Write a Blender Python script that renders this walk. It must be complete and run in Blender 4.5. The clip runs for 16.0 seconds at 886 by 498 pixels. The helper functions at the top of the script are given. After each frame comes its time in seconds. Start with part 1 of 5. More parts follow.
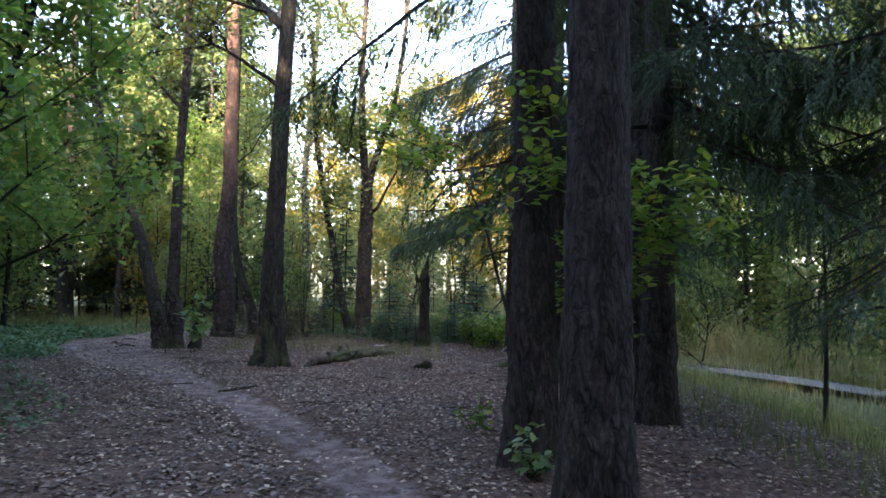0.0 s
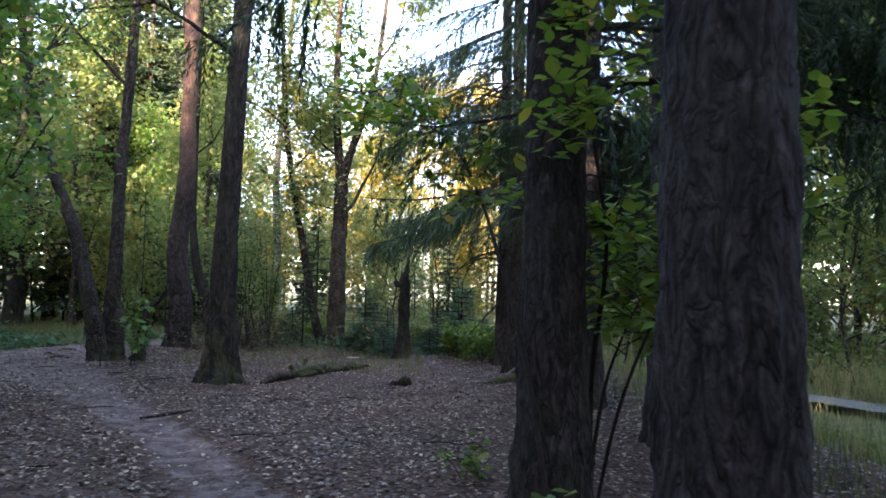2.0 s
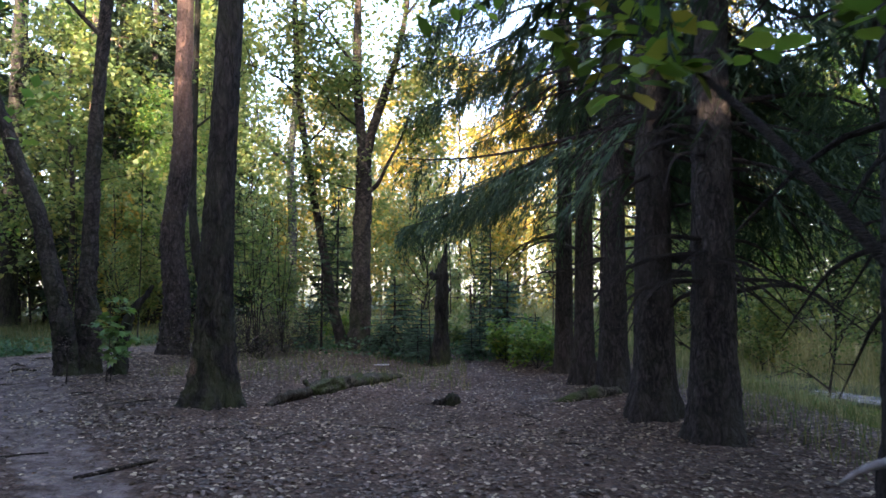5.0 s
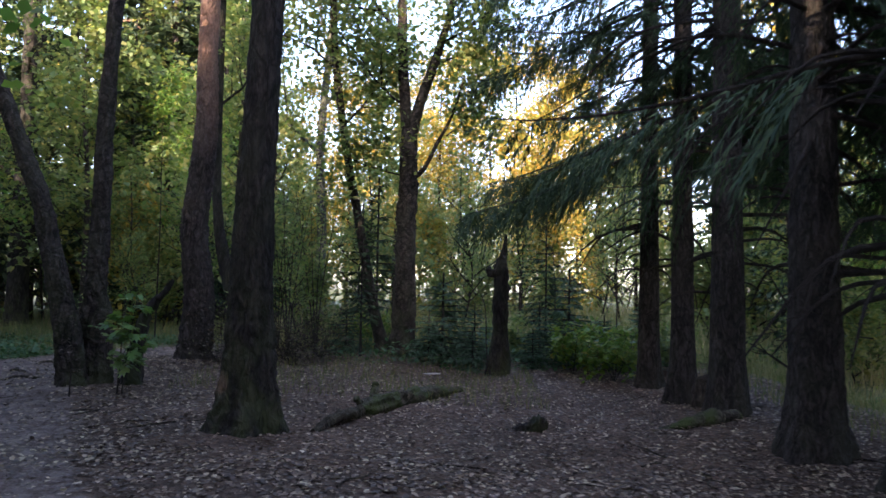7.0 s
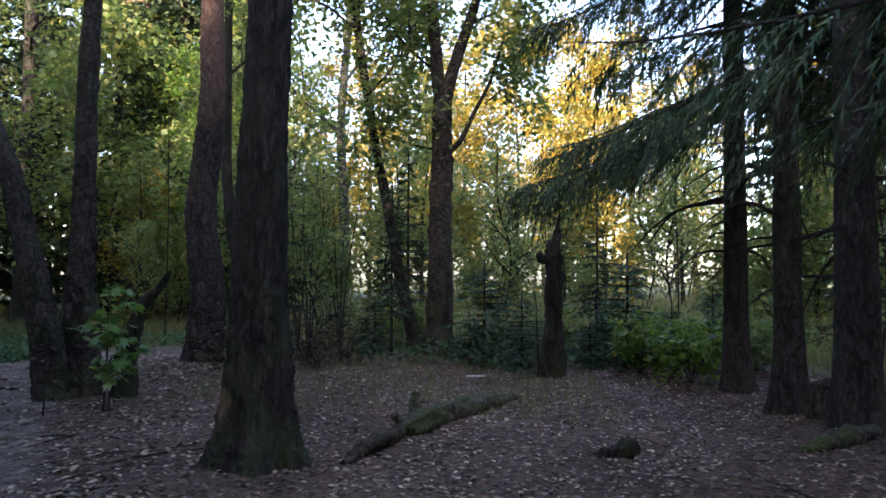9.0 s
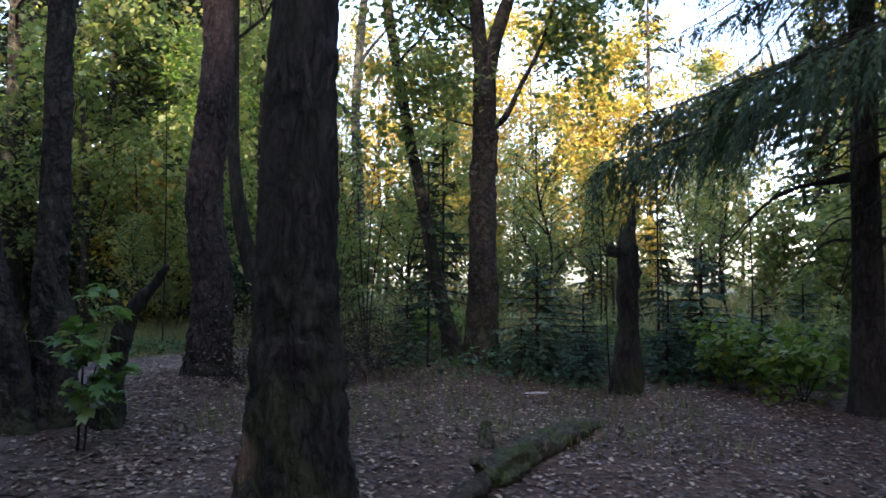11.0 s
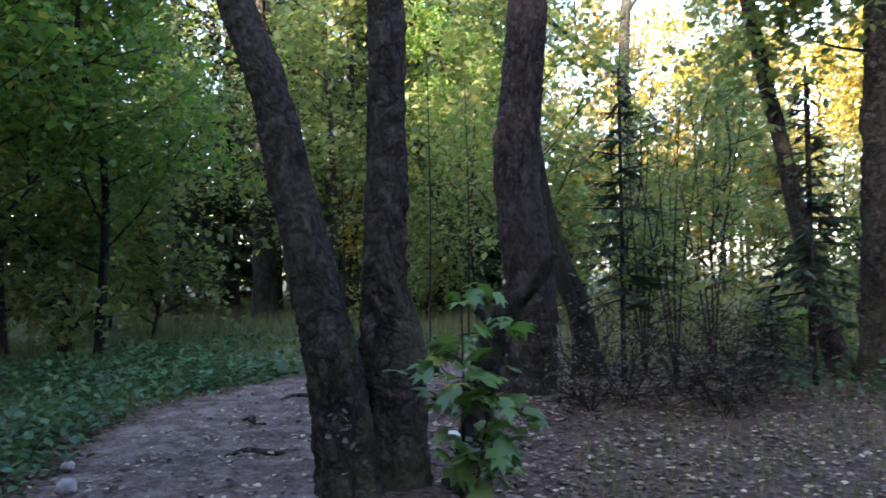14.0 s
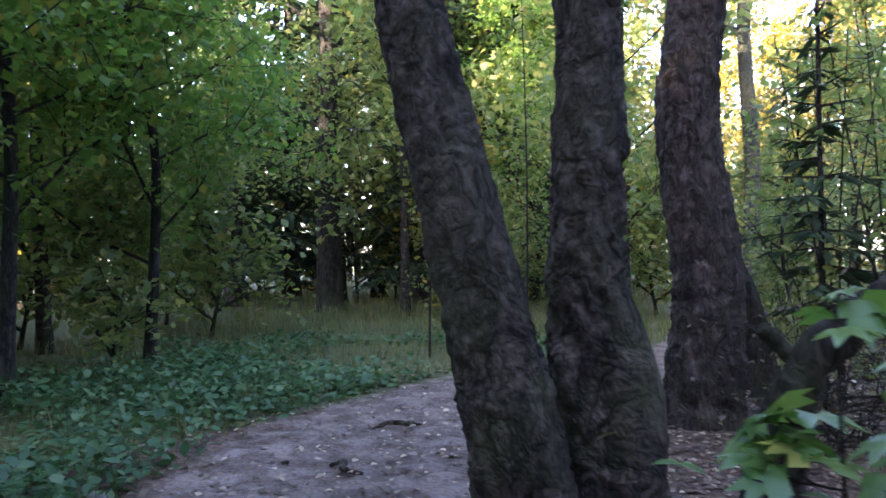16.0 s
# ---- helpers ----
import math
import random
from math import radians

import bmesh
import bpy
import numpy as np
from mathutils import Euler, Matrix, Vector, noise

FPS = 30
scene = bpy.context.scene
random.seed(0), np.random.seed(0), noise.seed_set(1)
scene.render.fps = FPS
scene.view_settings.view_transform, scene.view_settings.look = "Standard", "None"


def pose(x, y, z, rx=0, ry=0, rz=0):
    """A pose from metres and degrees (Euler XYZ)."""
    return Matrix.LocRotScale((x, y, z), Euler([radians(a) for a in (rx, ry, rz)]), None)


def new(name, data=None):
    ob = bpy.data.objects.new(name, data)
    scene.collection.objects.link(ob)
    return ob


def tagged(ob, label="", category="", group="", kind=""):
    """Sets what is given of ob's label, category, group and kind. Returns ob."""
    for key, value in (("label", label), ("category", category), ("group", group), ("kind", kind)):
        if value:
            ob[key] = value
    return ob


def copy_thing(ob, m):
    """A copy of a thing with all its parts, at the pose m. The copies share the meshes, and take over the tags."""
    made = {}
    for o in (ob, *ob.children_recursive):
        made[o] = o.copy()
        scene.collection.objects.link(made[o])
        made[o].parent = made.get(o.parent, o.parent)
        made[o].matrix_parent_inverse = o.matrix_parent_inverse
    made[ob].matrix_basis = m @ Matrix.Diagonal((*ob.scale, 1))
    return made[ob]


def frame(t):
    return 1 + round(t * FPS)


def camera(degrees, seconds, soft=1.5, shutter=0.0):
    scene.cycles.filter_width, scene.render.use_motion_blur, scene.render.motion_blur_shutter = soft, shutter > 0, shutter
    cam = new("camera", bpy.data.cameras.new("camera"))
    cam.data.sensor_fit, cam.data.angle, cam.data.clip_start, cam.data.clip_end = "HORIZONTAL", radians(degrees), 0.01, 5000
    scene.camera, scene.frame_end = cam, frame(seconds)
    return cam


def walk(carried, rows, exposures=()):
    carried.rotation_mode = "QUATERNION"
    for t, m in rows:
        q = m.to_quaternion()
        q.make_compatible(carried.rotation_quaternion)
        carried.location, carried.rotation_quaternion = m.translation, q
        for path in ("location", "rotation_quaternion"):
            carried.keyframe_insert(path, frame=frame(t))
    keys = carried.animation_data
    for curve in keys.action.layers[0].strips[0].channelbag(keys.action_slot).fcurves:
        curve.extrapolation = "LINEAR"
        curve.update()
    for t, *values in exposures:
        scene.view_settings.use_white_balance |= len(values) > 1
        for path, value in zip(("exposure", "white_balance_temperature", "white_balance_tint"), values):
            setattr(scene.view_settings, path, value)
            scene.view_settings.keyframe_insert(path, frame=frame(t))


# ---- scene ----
cam = camera(63.0, 16.0, soft=1.6, shutter=0.4)
METRES, EYE, TILT, LEAN, TURN = 15.3, 1.5, 0.0, 0.0, 0.0
ROWS = [
    (0.0, 0.0, 0.0, 0.0, -0.04, 3.08, -0.75),
    (0.5, -0.0002, 0.0308, -0.0026, 0.01, 3.51, -0.6),
    (1.0, 0.0014, 0.0613, -0.0043, -1.97, 3.72, -0.3),
    (1.5, 0.0046, 0.0987, -0.0052, -2.09, 3.86, -0.67),
    (2.0, 0.0013, 0.1307, -0.0054, -1.42, 3.81, -1.06),
    (2.5, 0.0013, 0.1653, -0.0063, -0.29, 4.29, -1.02),
    (3.0, -0.0046, 0.2019, -0.0087, 0.65, 4.51, -1.09),
    (3.5, -0.0096, 0.2342, -0.0092, 0.1, 4.04, -0.45),
    (4.0, -0.0125, 0.2611, -0.0085, 0.31, 3.71, -0.17),
    (6.5, -0.0638, 0.407, -0.0073, 0.25, 3.38, -0.98),
    (7.0, -0.0767, 0.4367, -0.0075, 1.38, 3.3, -0.95),
    (7.5, -0.0835, 0.4692, -0.0088, 1.88, 2.59, -0.9),
    (8.0, -0.0912, 0.4986, -0.0095, 1.88, 1.57, -1.13),
    (8.5, -0.0971, 0.5174, -0.0087, 1.53, 1.32, -0.88),
    (9.0, -0.1017, 0.5471, -0.0081, 3.03, 2.48, -0.14),
    (11.5, -0.1713, 0.6852, -0.0115, 2.98, 2.57, 0.02),
    (12.0, -0.1947, 0.7052, -0.0119, 5.99, 3.77, 0.58),
    (12.5, -0.2196, 0.7264, -0.0102, 8.28, 2.96, 0.88),
    (13.0, -0.2393, 0.748, -0.0055, 13.59, 2.35, 0.97),
    (13.5, -0.2611, 0.769, -0.0055, 17.16, 2.13, 0.67),
    (14.0, -0.2797, 0.7926, -0.0065, 18.61, 1.39, 0.69),
    (14.5, -0.2944, 0.8108, -0.005, 22.6, 0.4, 1.01),
    (15.0, -0.3198, 0.8309, -0.0026, 23.93, 0.08, 0.69),
    (15.5, -0.3377, 0.86, -0.0045, 23.27, 0.84, 0.89),
    (16.0, -0.3607, 0.89, -0.0061, 22.79, 0.57, 0.77),
]
walk(cam, [(t, pose(0, 0, EYE, TILT, LEAN, TURN) @ pose(METRES * x, METRES * y, METRES * z, 90 + pitch, roll, yaw)) for t, x, y, z, yaw, pitch, roll in ROWS], [(0.0, 3.68, 6250, 27), (4.0, 3.68, 6200, 27), (7.0, 3.03, 6150, 27), (9.2, 3.08, 6100, 27), (11.5, 3.05, 6000, 29), (12.5, 3.05, 5900, 28), (13.2, 3.48, 5900, 28), (14.0, 3.8, 5900, 29), (16.0, 4.25, 5900, 33)])

# ---- world, sun ----
SUN_EL, SUN_AZ = radians(17.0), radians(188.0)     # low evening sun, behind the walker
world = bpy.data.worlds.new("sky")
scene.world = world
world.use_nodes = True
wn = world.node_tree.nodes
sky = wn.new("ShaderNodeTexSky")
sky.sky_type, sky.sun_disc = "NISHITA", False
sky.sun_elevation, sky.sun_rotation = SUN_EL, SUN_AZ
sky.air_density, sky.dust_density, sky.ozone_density = 1.0, 2.0, 1.0
wn["Background"].inputs["Strength"].default_value = 0.15
world.node_tree.links.new(sky.outputs[0], wn["Background"].inputs["Color"])
sun = new("sun", bpy.data.lights.new("sun", "SUN"))
sun.data.energy, sun.data.angle, sun.data.color = 4.8, radians(0.6), (1.0, 0.8, 0.53)
SUN_DIR = Vector((math.sin(SUN_AZ) * math.cos(SUN_EL), math.cos(SUN_AZ) * math.cos(SUN_EL), math.sin(SUN_EL)))
sun.matrix_world = Matrix.Translation((0, 0, 40)) @ SUN_DIR.to_track_quat("Z", "Y").to_matrix().to_4x4()

# ---- materials ----
def material(name):
    m = bpy.data.materials.new(name)
    m.use_nodes = True
    nt = m.node_tree
    b = nt.nodes["Principled BSDF"]
    return m, nt, b


def node(nt, kind, **values):
    n = nt.nodes.new(kind)
    for key, value in values.items():
        n.inputs[key.replace("_", " ")].default_value = value
    return n


def ramp(nt, fac, stops):
    r = nt.nodes.new("ShaderNodeValToRGB")
    e = r.color_ramp.elements
    while len(e) < len(stops):
        e.new(0.5)
    for k, (p, c) in zip(e, stops):
        k.position, k.color = p, (*c, 1)
    nt.links.new(fac, r.inputs[0])
    return r.outputs[0]


def mix(nt, fac, a, b, kind="MIX"):
    n = nt.nodes.new("ShaderNodeMix")
    n.data_type, n.blend_type = "RGBA", kind
    for socket, v in ((n.inputs[0], fac), (n.inputs[6], a), (n.inputs[7], b)):
        if isinstance(v, (int, float)):
            socket.default_value = v
        elif isinstance(v, tuple):
            socket.default_value = (*v, 1)
        else:
            nt.links.new(v, socket)
    return n.outputs[2]


def coords(nt, scale=(1, 1, 1), kind="Object"):
    t = nt.nodes.new("ShaderNodeTexCoord")
    m = nt.nodes.new("ShaderNodeMapping")
    m.inputs["Scale"].default_value = scale
    nt.links.new(t.outputs[kind], m.inputs[0])
    return m.outputs[0]


def tex(nt, kind, vec, out=0, **values):
    n = node(nt, kind, **values)
    nt.links.new(vec, n.inputs["Vector"])
    return n.outputs[out]


def bump(nt, b, height, strength, distance):
    n = node(nt, "ShaderNodeBump", Strength=strength, Distance=distance)
    nt.links.new(height, n.inputs["Height"])
    nt.links.new(n.outputs[0], b.inputs["Normal"])


def bark(name, dark, light, stretch, scale, moss=0.0, plates=False, upper=None):
    """Furrowed bark; moss: green film near the foot and in patches; upper: colour of the flaky bark high on a pine."""
    m, nt, b = material(name)
    vec = coords(nt, (scale, scale, scale * stretch))
    big = tex(nt, "ShaderNodeTexNoise", coords(nt, (2.1, 2.1, 1.2)), Detail=5.0, Scale=1.0)
    warp = mix(nt, 0.55, vec, tex(nt, "ShaderNodeTexNoise", vec, 1, Scale=0.7, Detail=5.0), "ADD")
    v = nt.nodes.new("ShaderNodeTexVoronoi")
    v.feature = "DISTANCE_TO_EDGE"
    nt.links.new(warp, v.inputs["Vector"])
    if plates:
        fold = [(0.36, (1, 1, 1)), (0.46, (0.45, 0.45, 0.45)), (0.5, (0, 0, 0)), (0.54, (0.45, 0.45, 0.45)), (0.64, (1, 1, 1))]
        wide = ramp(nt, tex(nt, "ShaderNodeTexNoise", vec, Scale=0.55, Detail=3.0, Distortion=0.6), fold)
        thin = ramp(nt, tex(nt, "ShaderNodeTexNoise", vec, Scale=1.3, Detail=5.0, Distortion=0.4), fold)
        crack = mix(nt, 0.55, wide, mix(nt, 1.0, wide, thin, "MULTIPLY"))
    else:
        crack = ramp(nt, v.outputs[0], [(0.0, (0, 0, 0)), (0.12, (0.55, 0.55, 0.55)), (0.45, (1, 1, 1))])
    fine = tex(nt, "ShaderNodeTexNoise", coords(nt, (34, 34, 34 * min(stretch, 1.0) + 4)), Detail=8.0, Scale=1.0)
    h = mix(nt, 0.5, crack, fine)
    flake = ramp(nt, tex(nt, "ShaderNodeTexNoise", vec, Scale=0.9, Detail=4.0), [(0.4, (0, 0, 0)), (0.62, (1, 1, 1))])
    col = mix(nt, ramp(nt, fine, [(0.35, (0, 0, 0)), (0.68, (1, 1, 1))]), dark, light)
    col = mix(nt, mix(nt, 0.6, (0, 0, 0), flake), col, light)
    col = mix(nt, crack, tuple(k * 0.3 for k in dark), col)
    if upper:
        sep = nt.nodes.new("ShaderNodeSeparateXYZ")
        nt.links.new(coords(nt), sep.inputs[0])
        mr = node(nt, "ShaderNodeMapRange")
        nt.links.new(sep.outputs[2], mr.inputs[0])
        mr.inputs[1].default_value, mr.inputs[2].default_value = 3.6, 6.5
        col = mix(nt, mr.outputs[0], col, mix(nt, ramp(nt, fine, [(0.4, (0, 0, 0)), (0.6, (1, 1, 1))]), upper, tuple(c * 1.5 for c in upper)))
    col = mix(nt, ramp(nt, big, [(0.42, (0, 0, 0)), (0.75, (0.4, 0.4, 0.4))]), col, (light[0] * 0.9, light[1] * 1.0, light[2] * 0.9))
    if moss:
        sep2 = nt.nodes.new("ShaderNodeSeparateXYZ")
        nt.links.new(coords(nt), sep2.inputs[0])
        mr2 = node(nt, "ShaderNodeMapRange")
        nt.links.new(sep2.outputs[2], mr2.inputs[0])
        for i, value in ((1, 0.0), (2, 1.5), (3, moss), (4, moss * 0.25)):
            mr2.inputs[i].default_value = value
        patch = ramp(nt, tex(nt, "ShaderNodeTexNoise", coords(nt, (5, 5, 2.5)), Detail=6.0, Scale=1.0), [(0.42, (0, 0, 0)), (0.6, (1, 1, 1))])
        f = nt.nodes.new("ShaderNodeMath")
        f.operation = "MULTIPLY"
        nt.links.new(mr2.outputs[0], f.inputs[0])
        nt.links.new(patch, f.inputs[1])
        col = mix(nt, f.outputs[0], col, (0.055, 0.075, 0.02))
    nt.links.new(col, b.inputs["Base Color"])
    b.inputs["Roughness"].default_value = 0.92
    b.inputs["Specular IOR Level"].default_value = 0.2
    bump(nt, b, h, 1.0, 0.035)
    return m


def leafy(name, stops, through_light=0.45, rough=0.5, gloss=0.35, seasonal=None):
    """Leaves: each island takes its own colour from the ramp; light passes through."""
    m, nt, b = material(name)
    g = nt.nodes.new("ShaderNodeNewGeometry")
    col = ramp(nt, g.outputs["Random Per Island"], stops)
    big = tex(nt, "ShaderNodeTexNoise", coords(nt, (0.5, 0.5, 0.5), "Object"), Detail=3.0, Scale=1.0)
    if seasonal:
        col = mix(nt, ramp(nt, big, [(0.45, (0, 0, 0)), (0.68, (0.85, 0.85, 0.85))]), col, seasonal)
    else:
        col = mix(nt, ramp(nt, big, [(0.35, (0, 0, 0)), (0.7, (0.5, 0.5, 0.5))]), col, mix(nt, 1.0, col, (0.6, 0.7, 0.6), "MULTIPLY"))
    nt.links.new(col, b.inputs["Base Color"])
    b.inputs["Roughness"].default_value = rough
    b.inputs["Specular IOR Level"].default_value = gloss
    t = nt.nodes.new("ShaderNodeBsdfTranslucent")
    nt.links.new(mix(nt, 1.0, col, (1.25, 1.25, 0.7), "MULTIPLY"), t.inputs[0])
    s = nt.nodes.new("ShaderNodeMixShader")
    s.inputs[0].default_value = through_light
    out = nt.nodes["Material Output"]
    nt.links.new(b.outputs[0], s.inputs[1])
    nt.links.new(t.outputs[0], s.inputs[2])
    nt.links.new(s.outputs[0], out.inputs[0])
    return m


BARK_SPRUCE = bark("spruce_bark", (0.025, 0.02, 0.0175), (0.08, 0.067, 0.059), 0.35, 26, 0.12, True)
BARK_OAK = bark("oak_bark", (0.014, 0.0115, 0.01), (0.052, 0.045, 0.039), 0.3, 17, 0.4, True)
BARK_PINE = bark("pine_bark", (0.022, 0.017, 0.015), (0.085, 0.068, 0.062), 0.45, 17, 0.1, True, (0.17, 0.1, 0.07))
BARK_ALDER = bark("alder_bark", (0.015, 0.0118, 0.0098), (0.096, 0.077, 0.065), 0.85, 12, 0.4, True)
BARK_GREY = bark("smooth_grey_bark", (0.08, 0.078, 0.06), (0.17, 0.17, 0.13), 2.5, 5, 0.3)
BARK_TWIG = bark("twig_bark", (0.035, 0.028, 0.022), (0.075, 0.06, 0.048), 0.5, 30)
WOOD_DEAD = bark("dead_wood", (0.03, 0.022, 0.016), (0.11, 0.085, 0.062), 0.3, 22, 0.1, True)
MOSSY = bark("mossy_dead_wood", (0.028, 0.022, 0.016), (0.17, 0.15, 0.11), 0.6, 20, 0.9, True)
NEEDLES = leafy("spruce_needles", [(0.0, (0.03, 0.052, 0.034)), (0.6, (0.048, 0.08, 0.046)), (1.0, (0.075, 0.105, 0.05))], 0.25, 0.75, 0.12)
NEEDLES_YOUNG = leafy("young_spruce_needles", [(0.0, (0.05, 0.1, 0.068)), (1.0, (0.085, 0.145, 0.085))], 0.3, 0.6)
PINE_NEEDLES = leafy("pine_needles", [(0.0, (0.035, 0.06, 0.035)), (1.0, (0.07, 0.1, 0.05))], 0.25, 0.6)
LEAF_GREEN = leafy("hazel_leaf", [(0.0, (0.09, 0.17, 0.03)), (0.6, (0.15, 0.25, 0.045)), (0.9, (0.22, 0.27, 0.05)), (1.0, (0.34, 0.28, 0.05))], 0.5)
LEAF_DEEP = leafy("maple_leaf", [(0.0, (0.065, 0.14, 0.035)), (0.55, (0.11, 0.205, 0.05)), (0.85, (0.165, 0.24, 0.055)), (1.0, (0.26, 0.23, 0.06))], 0.6)
LEAF_AUTUMN = leafy("birch_leaf", [(0.0, (0.11, 0.15, 0.035)), (0.4, (0.22, 0.21, 0.045)), (0.8, (0.38, 0.28, 0.05)), (1.0, (0.43, 0.25, 0.045))])
LEAF_THICKET = leafy("thicket_leaf", [(0.0, (0.1, 0.15, 0.06)), (0.6, (0.165, 0.22, 0.085)), (1.0, (0.28, 0.27, 0.1))], 0.6)
LEAF_OAK = leafy("oak_leaf", [(0.0, (0.05, 0.09, 0.02)), (0.6, (0.1, 0.14, 0.03)), (0.9, (0.22, 0.19, 0.035)), (1.0, (0.3, 0.17, 0.03))], seasonal=(0.2, 0.17, 0.03))
LEAF_PALE = leafy("pale_maple_leaf", [(0.0, (0.09, 0.16, 0.06)), (0.7, (0.15, 0.23, 0.09)), (1.0, (0.27, 0.27, 0.08))], 0.35, 0.4, 0.5)
LEAF_SAPLING = leafy("sapling_leaf", [(0.0, (0.06, 0.14, 0.035)), (0.6, (0.11, 0.21, 0.05)), (0.9, (0.16, 0.25, 0.07)), (1.0, (0.3, 0.26, 0.05))], 0.4, 0.32, 0.6)
DRY_LEAF = leafy("dry_brown_leaf", [(0.0, (0.05, 0.035, 0.025)), (0.7, (0.1, 0.065, 0.04)), (1.0, (0.09, 0.1, 0.03))], 0.2)
HERB = leafy("ground_herb", [(0.0, (0.035, 0.09, 0.04)), (0.7, (0.06, 0.14, 0.055)), (1.0, (0.12, 0.19, 0.08))], 0.35, 0.5, 0.4)
GRASS = leafy("grass_blade", [(0.0, (0.07, 0.11, 0.03)), (0.5, (0.13, 0.15, 0.05)), (1.0, (0.27, 0.22, 0.1))], 0.35)
REED = leafy("dry_meadow_grass", [(0.0, (0.16, 0.2, 0.085)), (0.5, (0.27, 0.26, 0.13)), (1.0, (0.4, 0.33, 0.19))], 0.45)
LITTER = leafy("fallen_leaf", [(0.0, (0.045, 0.03, 0.022)), (0.4, (0.1, 0.064, 0.045)), (0.72, (0.2, 0.135, 0.095)), (0.9, (0.38, 0.28, 0.2)), (1.0, (0.5, 0.4, 0.27))], 0.15, 0.55, 0.5)


def ground_material():
    m, nt, b = material("forest_floor")
    vec = coords(nt)
    fine = tex(nt, "ShaderNodeTexNoise", vec, Scale=45.0, Detail=8.0)
    mid = tex(nt, "ShaderNodeTexNoise", vec, Scale=5.0, Detail=6.0)
    big = tex(nt, "ShaderNodeTexNoise", vec, Scale=0.6, Detail=4.0)
    cell = nt.nodes.new("ShaderNodeTexVoronoi")
    cell.inputs["Scale"].default_value = 21.0
    nt.links.new(vec, cell.inputs["Vector"])
    sep = nt.nodes.new("ShaderNodeSeparateColor")
    nt.links.new(cell.outputs["Color"], sep.inputs[0])
    leaf = ramp(nt, sep.outputs[0], [(0.0, (0.035, 0.023, 0.016)), (0.5, (0.08, 0.052, 0.037)), (1.0, (0.17, 0.115, 0.082))])
    humus = mix(nt, 0.4, leaf, ramp(nt, fine, [(0.3, (0.03, 0.022, 0.016)), (0.7, (0.12, 0.08, 0.055))]))
    earth = mix(nt, 0.5, ramp(nt, fine, [(0.3, (0.085, 0.062, 0.05)), (0.7, (0.22, 0.175, 0.15))]), ramp(nt, mid, [(0.42, (0.07, 0.05, 0.04)), (0.6, (0.24, 0.195, 0.172))]))
    turf = mix(nt, 0.5, ramp(nt, fine, [(0.3, (0.03, 0.045, 0.015)), (0.7, (0.09, 0.11, 0.04))]), ramp(nt, mid, [(0.35, (0.05, 0.06, 0.02)), (0.7, (0.13, 0.12, 0.05))]))
    def attr(name, lo, hi):
        a = nt.nodes.new("ShaderNodeAttribute")
        a.attribute_name = name
        s = nt.nodes.new("ShaderNodeMath")
        s.operation = "ADD"
        nt.links.new(a.outputs["Fac"], s.inputs[0])
        k = nt.nodes.new("ShaderNodeMath")
        k.operation = "MULTIPLY_ADD"
        nt.links.new(mid, k.inputs[0])
        k.inputs[1].default_value, k.inputs[2].default_value = 0.9, -0.45
        nt.links.new(k.outputs[0], s.inputs[1])
        return ramp(nt, s.outputs[0], [(lo, (0, 0, 0)), (hi, (1, 1, 1))])
    col = mix(nt, attr("turf", 0.35, 0.65), humus, turf)
    col = mix(nt, attr("trodden", 0.3, 0.7), col, earth)
    col = mix(nt, 1.0, col, ramp(nt, big, [(0.3, (0.75, 0.75, 0.75)), (0.7, (1.15, 1.12, 1.1))]), "MULTIPLY")
    nt.links.new(col, b.inputs["Base Color"])
    b.inputs["Roughness"].default_value = 0.95
    b.inputs["Specular IOR Level"].default_value = 0.2
    bump(nt, b, mix(nt, 0.45, mix(nt, 0.5, fine, mid), cell.outputs["Distance"]), 1.0, 0.06)
    return m


FLOOR = ground_material()
WATER, _nt, _b = material("water_painted_sky_sheen")
# pale diffuse colour stands in for bright sky mirrored in the water
_b.inputs["Base Color"].default_value = (0.2, 0.2, 0.19, 1)
_b.inputs["Roughness"].default_value = 0.15
bump(_nt, _b, tex(_nt, "ShaderNodeTexNoise", coords(_nt), Scale=5.0, Detail=4.0), 0.6, 0.08)
PAPER, _nt, _b = material("pale_weathered_birch_wood")
_nt.links.new(ramp(_nt, tex(_nt, "ShaderNodeTexNoise", coords(_nt), Scale=20.0, Detail=4.0), [(0.3, (0.45, 0.44, 0.42)), (0.7, (0.7, 0.68, 0.65))]), _b.inputs["Base Color"])

STONE, _nt, _b = material("pale_stone")
_nt.links.new(ramp(_nt, tex(_nt, "ShaderNodeTexNoise", coords(_nt), Scale=30.0, Detail=5.0), [(0.3, (0.16, 0.145, 0.13)), (0.7, (0.34, 0.32, 0.3))]), _b.inputs["Base Color"])
_b.inputs["Roughness"].default_value = 0.85

# ---- mesh tools ----
rng = np.random.default_rng(7)


